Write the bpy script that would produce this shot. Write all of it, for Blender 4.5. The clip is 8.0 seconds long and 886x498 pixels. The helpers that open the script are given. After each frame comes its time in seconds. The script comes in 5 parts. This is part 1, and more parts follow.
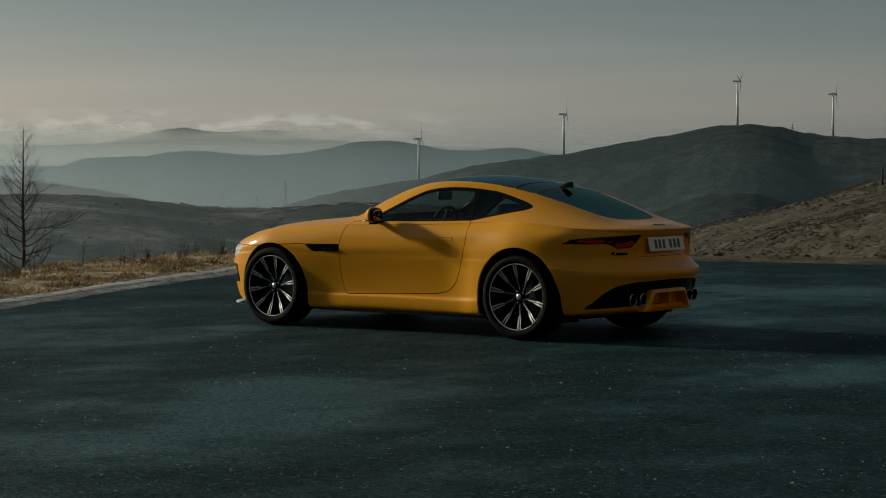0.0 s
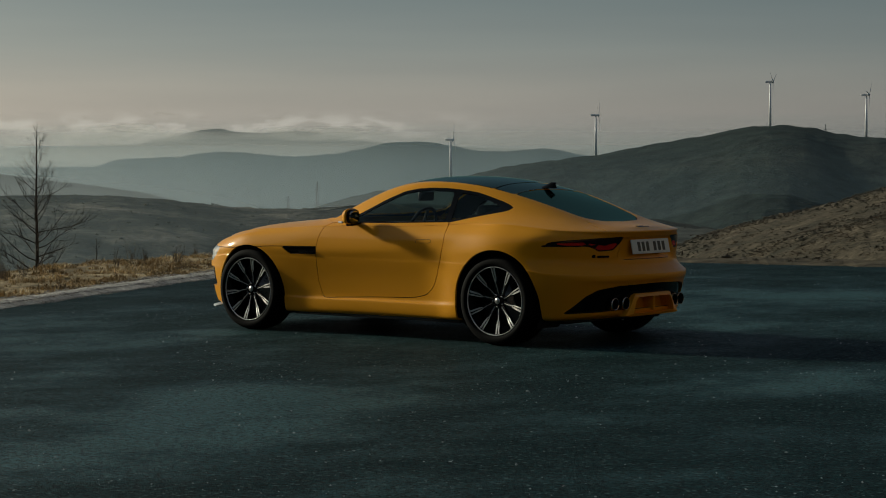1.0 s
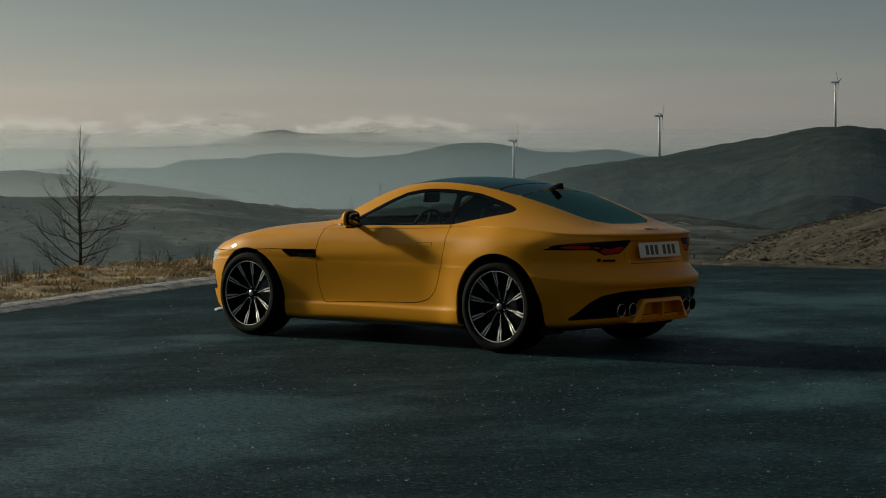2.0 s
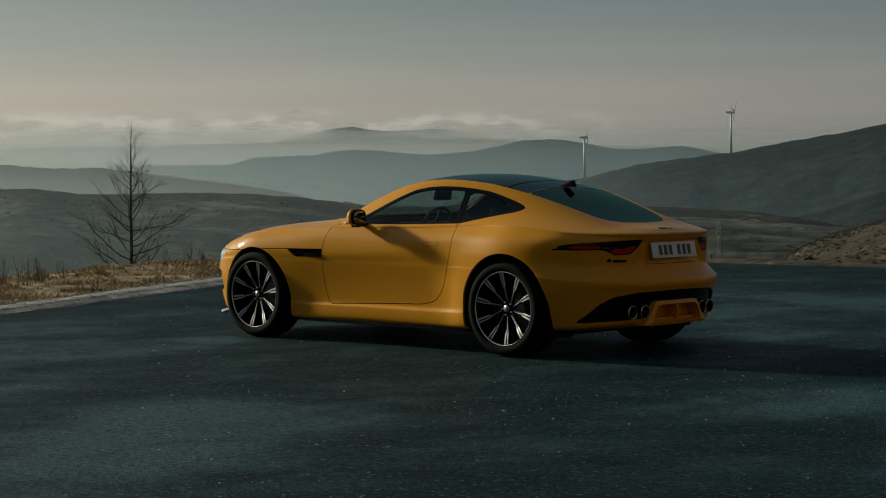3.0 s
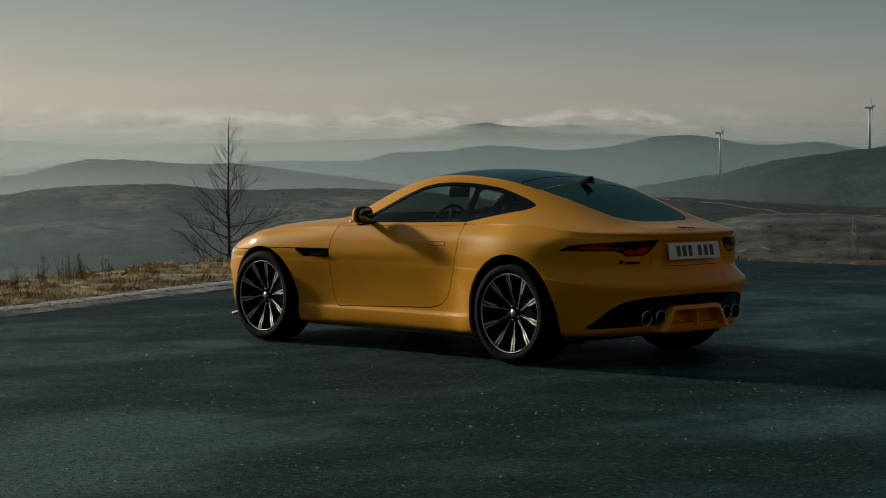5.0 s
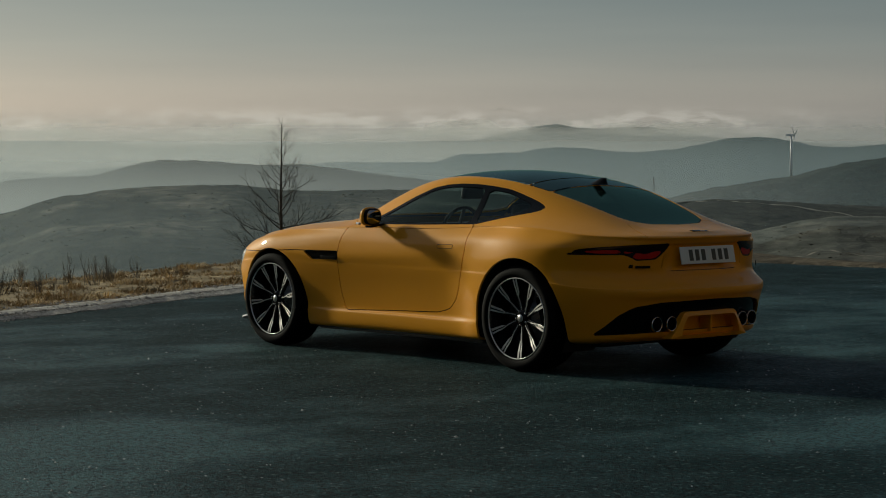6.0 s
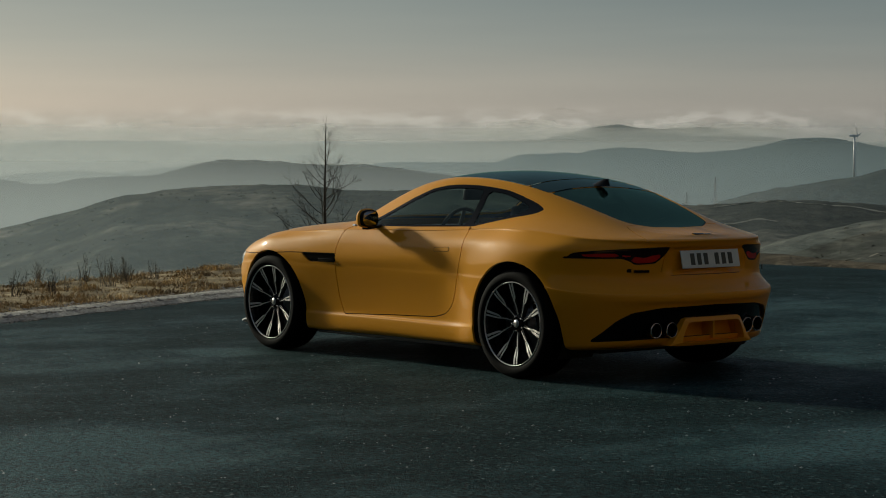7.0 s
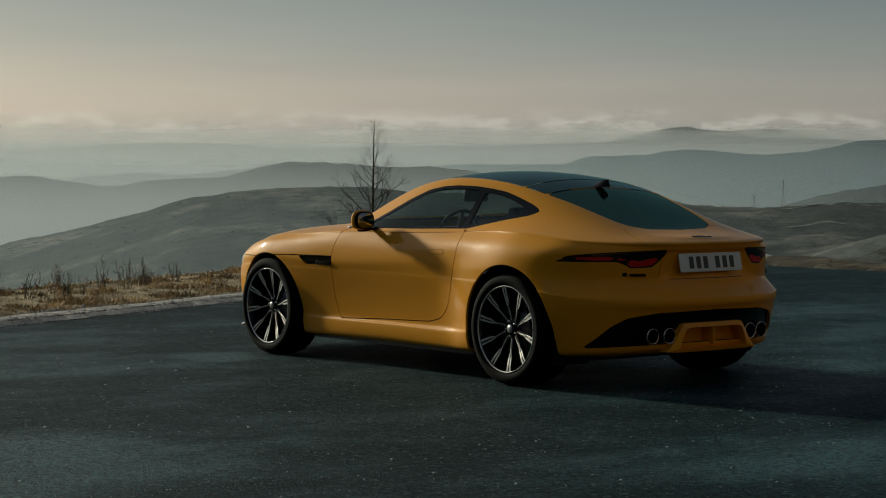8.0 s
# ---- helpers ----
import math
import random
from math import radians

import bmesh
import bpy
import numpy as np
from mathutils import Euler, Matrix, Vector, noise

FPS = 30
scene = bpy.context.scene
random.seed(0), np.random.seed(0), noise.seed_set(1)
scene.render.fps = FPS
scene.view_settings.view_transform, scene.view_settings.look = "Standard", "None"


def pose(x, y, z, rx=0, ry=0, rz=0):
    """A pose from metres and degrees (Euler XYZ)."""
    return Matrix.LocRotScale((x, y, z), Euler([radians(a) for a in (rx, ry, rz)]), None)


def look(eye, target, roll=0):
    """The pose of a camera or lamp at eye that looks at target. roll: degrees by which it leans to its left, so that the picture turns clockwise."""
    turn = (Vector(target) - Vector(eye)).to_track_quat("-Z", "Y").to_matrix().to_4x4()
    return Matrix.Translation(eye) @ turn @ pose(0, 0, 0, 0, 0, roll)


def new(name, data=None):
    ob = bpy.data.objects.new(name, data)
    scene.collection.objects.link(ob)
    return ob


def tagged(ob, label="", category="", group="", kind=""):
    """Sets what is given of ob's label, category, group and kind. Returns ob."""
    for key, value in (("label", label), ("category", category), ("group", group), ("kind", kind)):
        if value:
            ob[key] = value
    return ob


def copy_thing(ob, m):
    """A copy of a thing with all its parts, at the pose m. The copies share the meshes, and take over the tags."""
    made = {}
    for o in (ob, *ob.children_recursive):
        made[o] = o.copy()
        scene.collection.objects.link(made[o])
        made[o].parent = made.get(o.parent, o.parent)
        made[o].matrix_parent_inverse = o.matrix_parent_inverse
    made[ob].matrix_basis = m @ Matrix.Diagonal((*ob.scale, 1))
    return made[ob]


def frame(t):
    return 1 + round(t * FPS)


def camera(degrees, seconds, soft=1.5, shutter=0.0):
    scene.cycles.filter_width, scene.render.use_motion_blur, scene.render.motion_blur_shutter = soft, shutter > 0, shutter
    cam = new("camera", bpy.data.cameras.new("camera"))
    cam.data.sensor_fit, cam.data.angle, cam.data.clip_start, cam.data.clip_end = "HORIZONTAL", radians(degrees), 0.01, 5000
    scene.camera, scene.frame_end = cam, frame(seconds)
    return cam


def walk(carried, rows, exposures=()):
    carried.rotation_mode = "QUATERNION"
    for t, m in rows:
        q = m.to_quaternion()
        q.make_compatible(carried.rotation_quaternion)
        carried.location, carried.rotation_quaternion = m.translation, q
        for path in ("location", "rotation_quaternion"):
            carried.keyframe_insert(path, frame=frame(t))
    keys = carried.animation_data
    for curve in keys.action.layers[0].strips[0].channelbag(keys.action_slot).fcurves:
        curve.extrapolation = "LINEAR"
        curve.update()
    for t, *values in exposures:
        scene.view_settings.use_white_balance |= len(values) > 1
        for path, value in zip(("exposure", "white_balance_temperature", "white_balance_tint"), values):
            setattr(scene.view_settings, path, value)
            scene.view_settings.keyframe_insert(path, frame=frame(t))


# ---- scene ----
cam = camera(24.4, 8.0, soft=1.0)
PATH = [
    (0, (10.731, -14.038, 1.378), (9.508, -12.458, 1.297), -0.1),
    (0.5, (10.77, -13.754, 1.368), (9.534, -12.184, 1.288), -0.2),
    (1, (10.767, -13.383, 1.369), (9.519, -11.822, 1.289), -0.1),
    (1.5, (10.751, -12.999, 1.365), (9.483, -11.454, 1.286), -0.1),
    (2, (10.765, -12.631, 1.363), (9.469, -11.109, 1.284), -0.1),
    (3.5, (10.76, -11.543, 1.357), (9.388, -10.09, 1.273), -0.2),
    (4, (10.748, -11.189, 1.352), (9.352, -9.76, 1.266), -0.2),
    (4.5, (10.764, -10.903, 1.353), (9.346, -9.496, 1.267), -0.2),
    (6, (10.795, -10.068, 1.345), (9.308, -8.734, 1.261), -0.0),
    (6.5, (10.787, -9.785, 1.344), (9.279, -8.474, 1.261), 0.0),
    (7, (10.779, -9.489, 1.347), (9.253, -8.2, 1.263), 0.1),
    (7.5, (10.769, -9.198, 1.34), (9.223, -7.932, 1.258), 0.1),
    (8, (10.779, -8.889, 1.335), (9.211, -7.65, 1.253), 0.1),
]
walk(cam, [(t, look(eye, target, roll)) for t, eye, target, roll in PATH], exposures=((0, -0.05, 6050, 9), (8, -0.05, 6050, 9)))

# ---- light ----
SUN = Vector((-0.93, -0.165, 0.34)).normalized()
world = bpy.data.worlds.new("sky")
scene.world = world
world.use_nodes = True
wn, wl = world.node_tree.nodes, world.node_tree.links


def ramp_of(nodes, stops, interpolation="LINEAR"):
    r = nodes.new("ShaderNodeValToRGB")
    r.color_ramp.interpolation = interpolation
    e = r.color_ramp.elements
    while len(e) < len(stops):
        e.new(0.5)
    for el, (p, c) in zip(e, stops):
        el.position, el.color = p, (*c, 1)
    return r


def build_sky():
    bg = wn["Background"]
    sky = wn.new("ShaderNodeTexSky")
    sky.sky_type, sky.sun_disc = "NISHITA", False
    sky.sun_elevation = math.asin(SUN.z)
    sky.sun_rotation = math.atan2(SUN.x, SUN.y)
    sky.dust_density, sky.altitude = 4.0, 900
    tc = wn.new("ShaderNodeTexCoord")
    sep = wn.new("ShaderNodeSeparateXYZ")
    wl.new(tc.outputs["Generated"], sep.inputs[0])
    # thin high haze, warm towards the horizon
    lift = wn.new("ShaderNodeMapRange")
    lift.inputs["From Min"].default_value, lift.inputs["From Max"].default_value = -0.06, 0.30
    wl.new(sep.outputs["Z"], lift.inputs["Value"])
    haze = ramp_of(wn, [(0.0, (0.098, 0.108, 0.110)), (0.17, (0.208, 0.201, 0.190)), (0.24, (0.223, 0.203, 0.182)), (0.33, (0.117, 0.127, 0.120)),
                        (0.45, (0.015, 0.033, 0.032)), (0.60, (0.014, 0.027, 0.028)), (0.75, (0.030, 0.042, 0.044)), (1.0, (0.052, 0.062, 0.064))])
    wl.new(lift.outputs[0], haze.inputs[0])
    # sunward side brighter
    dot = wn.new("ShaderNodeVectorMath")
    dot.operation = "DOT_PRODUCT"
    wl.new(tc.outputs["Generated"], dot.inputs[0])
    dot.inputs[1].default_value = tuple(SUN)
    side = wn.new("ShaderNodeMapRange")
    side.inputs["From Min"].default_value, side.inputs["From Max"].default_value = -0.6, 1.0
    wl.new(dot.outputs["Value"], side.inputs["Value"])
    warm = ramp_of(wn, [(0.0, (1.3, 1.04, 0.86)), (0.24, (0.88, 0.78, 0.68)), (0.375, (0.63, 0.62, 0.61)), (0.50, (0.76,) * 3), (0.71, (1.17, 1.13, 1.09)), (0.87, (1.58, 1.47, 1.38)), (1.0, (1.9, 1.75, 1.6))])
    wl.new(side.outputs[0], warm.inputs[0])
    mul = wn.new("ShaderNodeVectorMath")
    mul.operation = "MULTIPLY"
    wl.new(haze.outputs[0], mul.inputs[0])
    wl.new(warm.outputs[0], mul.inputs[1])
    # faint streaks of high cloud
    sm = wn.new("ShaderNodeMapping")
    sm.inputs["Scale"].default_value = (4, 4, 60)
    wl.new(tc.outputs["Generated"], sm.inputs[0])
    sn = wn.new("ShaderNodeTexNoise")
    sn.inputs["Scale"].default_value, sn.inputs["Detail"].default_value = 1.0, 6
    wl.new(sm.outputs[0], sn.inputs["Vector"])
    sr = ramp_of(wn, [(0.35, (0.93, 0.94, 0.95)), (0.70, (1.09, 1.08, 1.06))])
    wl.new(sn.outputs["Fac"], sr.inputs[0])
    mul2 = wn.new("ShaderNodeVectorMath")
    mul2.operation = "MULTIPLY"
    wl.new(mul.outputs[0], mul2.inputs[0])
    wl.new(sr.outputs[0], mul2.inputs[1])
    mul = mul2
    # low bank of broken cloud just over the hills
    mp = wn.new("ShaderNodeMapping")
    mp.inputs["Scale"].default_value = (52, 52, 150)
    wl.new(tc.outputs["Generated"], mp.inputs[0])
    cl = wn.new("ShaderNodeTexNoise")
    cl.inputs["Scale"].default_value, cl.inputs["Detail"].default_value, cl.inputs["Roughness"].default_value = 1.0, 10, 0.62
    wl.new(mp.outputs[0], cl.inputs["Vector"])
    band = ramp_of(wn, [(0.0, (0, 0, 0)), (0.18, (0, 0, 0)), (0.200, (0.85, 0.85, 0.85)), (0.222, (0.9, 0.9, 0.9)), (0.246, (0.0, 0.0, 0.0)), (1.0, (0, 0, 0))], "EASE")
    wl.new(lift.outputs[0], band.inputs[0])
    thr = wn.new("ShaderNodeMapRange")
    for k, v in (("From Min", 0.475), ("From Max", 0.555)):
        thr.inputs[k].default_value = v
    wl.new(cl.outputs["Fac"], thr.inputs["Value"])
    m2 = wn.new("ShaderNodeMath")
    m2.operation = "MULTIPLY"
    wl.new(thr.outputs[0], m2.inputs[0])
    wl.new(band.outputs[0], m2.inputs[1])
    # the bank thins out away from the sun
    thin = wn.new("ShaderNodeMapRange")
    thin.interpolation_type = "SMOOTHSTEP"
    thin.inputs["From Min"].default_value, thin.inputs["From Max"].default_value = 0.42, 0.50
    wl.new(dot.outputs["Value"], thin.inputs["Value"])
    m3 = wn.new("ShaderNodeMath")
    m3.operation = "MULTIPLY"
    wl.new(m2.outputs[0], m3.inputs[0])
    wl.new(thin.outputs[0], m3.inputs[1])
    m2 = m3
    mixc = wn.new("ShaderNodeMix")
    mixc.data_type = "RGBA"
    wl.new(m2.outputs[0], mixc.inputs["Factor"])
    wl.new(mul.outputs[0], mixc.inputs["A"])
    mixc.inputs["B"].default_value = (0.45, 0.405, 0.345, 1)
    # blend with the clear sky above
    add = wn.new("ShaderNodeMix")
    add.data_type = "RGBA"
    add.inputs["Factor"].default_value = 0.03
    wl.new(mixc.outputs["Result"], add.inputs["A"])
    wl.new(sky.outputs[0], add.inputs["B"])
    wl.new(add.outputs["Result"], bg.inputs["Color"])
    bg.inputs["Strength"].default_value = 1.0


build_sky()
sun_data = bpy.data.lights.new("sun", "SUN")
sun_data.energy, sun_data.angle, sun_data.color = 3.25, radians(4.5), (1.0, 0.93, 0.69)
sun = new("sun", sun_data)
sun.matrix_world = look((0, 0, 0), -SUN)

# ---- materials ----


def material(name, colour, rough=0.6, metal=0.0, coat=0.0, spec=0.5):
    m = bpy.data.materials.new(name)
    m.use_nodes = True
    b = m.node_tree.nodes["Principled BSDF"]
    b.inputs["Base Color"].default_value = (*colour, 1)
    b.inputs["Roughness"].default_value, b.inputs["Metallic"].default_value = rough, metal
    b.inputs["Coat Weight"].default_value, b.inputs["Coat Roughness"].default_value = coat, 0.03
    b.inputs["Specular IOR Level"].default_value = spec
    return m


def noise_node(m, scale, detail=5, rough=0.6, stretch=(1, 1, 1)):
    n, l = m.node_tree.nodes, m.node_tree.links
    tc = n.new("ShaderNodeNewGeometry")
    mp = n.new("ShaderNodeMapping")
    mp.inputs["Scale"].default_value = stretch
    l.new(tc.outputs["Position"], mp.inputs[0])
    t = n.new("ShaderNodeTexNoise")
    t.inputs["Scale"].default_value, t.inputs["Detail"].default_value, t.inputs["Roughness"].default_value = scale, detail, rough
    l.new(mp.outputs[0], t.inputs["Vector"])
    return t.outputs["Fac"]


def noise_plain(n, l, vector, stretch, detail, rough):
    """Noise over a vector in a bare node tree."""
    mp, t = n.new("ShaderNodeMapping"), n.new("ShaderNodeTexNoise")
    mp.inputs["Scale"].default_value = stretch
    l.new(vector, mp.inputs[0])
    t.inputs["Scale"].default_value, t.inputs["Detail"].default_value, t.inputs["Roughness"].default_value = 1.0, detail, rough
    l.new(mp.outputs[0], t.inputs["Vector"])
    return t.outputs["Fac"]


def colour_by(m, fac, stops, other=None, amount=0.5):
    """Base colour from a ramp over one noise, and, given a second, multiplied by that."""
    n, l = m.node_tree.nodes, m.node_tree.links
    b = n["Principled BSDF"]
    r = ramp_of(n, stops)
    l.new(fac, r.inputs[0])
    out = r.outputs[0]
    if other is not None:
        r2 = ramp_of(n, [(0.3, (1 - amount,) * 3), (0.7, (1 + amount,) * 3)])
        l.new(other, r2.inputs[0])
        mx = n.new("ShaderNodeMix")
        mx.data_type, mx.blend_type = "RGBA", "MULTIPLY"
        mx.inputs["Factor"].default_value = 1
        l.new(out, mx.inputs["A"])
        l.new(r2.outputs[0], mx.inputs["B"])
        out = mx.outputs["Result"]
    l.new(out, b.inputs["Base Color"])


def bump_by(m, fac, strength, distance):
    n, l = m.node_tree.nodes, m.node_tree.links
    bp = n.new("ShaderNodeBump")
    bp.inputs["Strength"].default_value, bp.inputs["Distance"].default_value = strength, distance
    l.new(fac, bp.inputs["Height"])
    l.new(bp.outputs[0], n["Principled BSDF"].inputs["Normal"])
    return bp


def rough_by(m, fac, low, high, f0=0.35, f1=0.65):
    n, l = m.node_tree.nodes, m.node_tree.links
    r = n.new("ShaderNodeMapRange")
    for k, v in (("From Min", f0), ("From Max", f1), ("To Min", low), ("To Max", high)):
        r.inputs[k].default_value = v
    l.new(fac, r.inputs["Value"])
    l.new(r.outputs[0], n["Principled BSDF"].inputs["Roughness"])


def glass_material(name, tint, gloss=0.0, sheen=(1, 1, 1), face=0.045, graze=0.9):
    m = bpy.data.materials.new(name)
    m.use_nodes = True
    n, l = m.node_tree.nodes, m.node_tree.links
    n.remove(n["Principled BSDF"])
    tr, gl, mx, lw = n.new("ShaderNodeBsdfTransparent"), n.new("ShaderNodeBsdfGlossy"), n.new("ShaderNodeMixShader"), n.new("ShaderNodeLayerWeight")
    tr.inputs[0].default_value = (*tint, 1)
    gl.inputs["Roughness"].default_value = gloss
    gl.inputs["Color"].default_value = (*sheen, 1)
    lw.inputs["Blend"].default_value = 0.5
    pw, ma = n.new("ShaderNodeMath"), n.new("ShaderNodeMath")
    pw.operation, ma.operation = "POWER", "MULTIPLY_ADD"
    pw.inputs[1].default_value, ma.inputs[1].default_value, ma.inputs[2].default_value = 4.0, graze, face
    l.new(lw.outputs["Facing"], pw.inputs[0])
    l.new(pw.outputs[0], ma.inputs[0])
    l.new(ma.outputs[0], mx.inputs[0])
    l.new(tr.outputs[0], mx.inputs[1])
    l.new(gl.outputs[0], mx.inputs[2])
    l.new(mx.outputs[0], n["Material Output"].inputs["Surface"])
    return m


PAINT = material("yellow_paint", (0.75, 0.318, 0.006), 0.45, 0.0, 0.5, 0.06)
PAINT.node_tree.nodes["Principled BSDF"].inputs["Coat Roughness"].default_value = 0.025
rough_by(PAINT, noise_node(PAINT, 14, 6), 0.40, 0.50)
BLACK_GLOSS = material("gloss_black", (0.004, 0.0045, 0.0045), 0.14, 0, 0.0, 0.12)
BLACK_MATT = material("black_plastic", (0.012, 0.013, 0.013), 0.55)
bump_by(BLACK_MATT, noise_node(BLACK_MATT, 900, 2), 0.15, 0.001)
SEAM = material("shut_line", (0.004, 0.004, 0.004), 0.9)
CABIN = material("cabin_trim", (0.012, 0.013, 0.014), 0.6)
bump_by(CABIN, noise_node(CABIN, 500, 3), 0.2, 0.001)
RUBBER = material("tyre_rubber", (0.0024, 0.0025, 0.0026), 0.8, spec=0.08)
bump_by(RUBBER, noise_node(RUBBER, 260, 3), 0.25, 0.001)
ALLOY = material("machined_alloy", (0.74, 0.73, 0.70), 0.36, 0.55)
rough_by(ALLOY, noise_node(ALLOY, 9, 3), 0.28, 0.36)
RIM_BLACK = material("black_rim", (0.010, 0.010, 0.011), 0.25, 0, 0.5)
MIRROR = material("mirror_glass", (0.30, 0.31, 0.31), 0.03, 1.0)
CHROME = material("chrome", (0.75, 0.75, 0.74), 0.08, 1.0)
STEEL = material("brake_steel", (0.20, 0.20, 0.20), 0.35, 1.0)
rough_by(STEEL, noise_node(STEEL, 40, 4), 0.25, 0.5)
GLASS = glass_material("tinted_glass", (0.52, 0.60, 0.58), 0.0, (0.8, 1, 0.97), 0.02, 0.45)
DARK_GLASS = glass_material("dark_glass", (0.016, 0.030, 0.029), 0.0, (0.40, 0.72, 0.57), 0.03, 0.60)
ROOF_GLASS = glass_material("roof_glass", (0.006, 0.014, 0.013), 0.03, (0.45, 0.66, 0.60), 0.03, 0.75)
LAMP_SMOKE = material("smoked_lens", (0.012, 0.002, 0.002), 0.10, 0, 0.2, 0.3)
LAMP_RED = material("red_lens", (0.55, 0.016, 0.010), 0.15, 0, 0.2, 0.3)
LAMP_CLEAR = material("headlamp_lens", (0.62, 0.60, 0.55), 0.10, 0.3, 1.0)
PLATE = material("plate_white", (0.66, 0.76, 0.71), 0.35)
PLATE_INK = material("plate_ink", (0.02, 0.05, 0.045), 0.4)
SILVER = material("satin_silver", (0.55, 0.55, 0.54), 0.3, 0.7)
ENAMEL = material("turbine_enamel", (0.82, 0.82, 0.80), 0.4)
rough_by(ENAMEL, noise_node(ENAMEL, 0.2, 3), 0.35, 0.5)
PYLON = material("galvanised_steel", (0.16, 0.17, 0.17), 0.6, 0.5)
BARK = material("grey_bark", (0.035, 0.031, 0.027), 0.9)
colour_by(BARK, noise_node(BARK, 9, 6, 0.7, (1, 1, 0.25)), [(0.3, (0.018, 0.016, 0.014)), (0.7, (0.06, 0.052, 0.045))])
bump_by(BARK, noise_node(BARK, 30, 4), 0.6, 0.01)
STALK = material("dead_stalks", (0.05, 0.042, 0.03), 0.9)
colour_by(STALK, noise_node(STALK, 3, 3), [(0.3, (0.04, 0.034, 0.026)), (0.7, (0.13, 0.105, 0.07))])
STRAW = material("dry_grass", (0.24, 0.18, 0.09), 0.85)
colour_by(STRAW, noise_node(STRAW, 1.6, 5), [(0.30, (0.060, 0.042, 0.020)), (0.46, (0.36, 0.255, 0.115)), (0.68, (0.75, 0.59, 0.34))], noise_node(STRAW, 23, 3), 0.4)
TRACK = material("dirt_track", (0.15, 0.12, 0.09), 0.95)
colour_by(TRACK, noise_node(TRACK, 0.08, 5), [(0.3, (0.12, 0.112, 0.09)), (0.7, (0.24, 0.22, 0.175))])
GRIT = material("grey_grit", (0.30, 0.33, 0.33), 0.5)
colour_by(GRIT, noise_node(GRIT, 20, 3), [(0.3, (0.06, 0.075, 0.075)), (0.7, (0.42, 0.45, 0.45))])
GRAVEL = material("pale_gravel", (0.3, 0.28, 0.25), 0.9)
colour_by(GRAVEL, noise_node(GRAVEL, 14, 4), [(0.3, (0.14, 0.13, 0.115)), (0.5, (0.34, 0.32, 0.285)), (0.7, (0.60, 0.57, 0.52))])
BUSH = material("heather", (0.05, 0.04, 0.025), 0.9)
colour_by(BUSH, noise_node(BUSH, 0.12, 4), [(0.3, (0.034, 0.038, 0.028)), (0.48, (0.062, 0.054, 0.037)), (0.60, (0.100, 0.076, 0.047)), (0.74, (0.14, 0.112, 0.075))], noise_node(BUSH, 0.7, 4), 0.25)


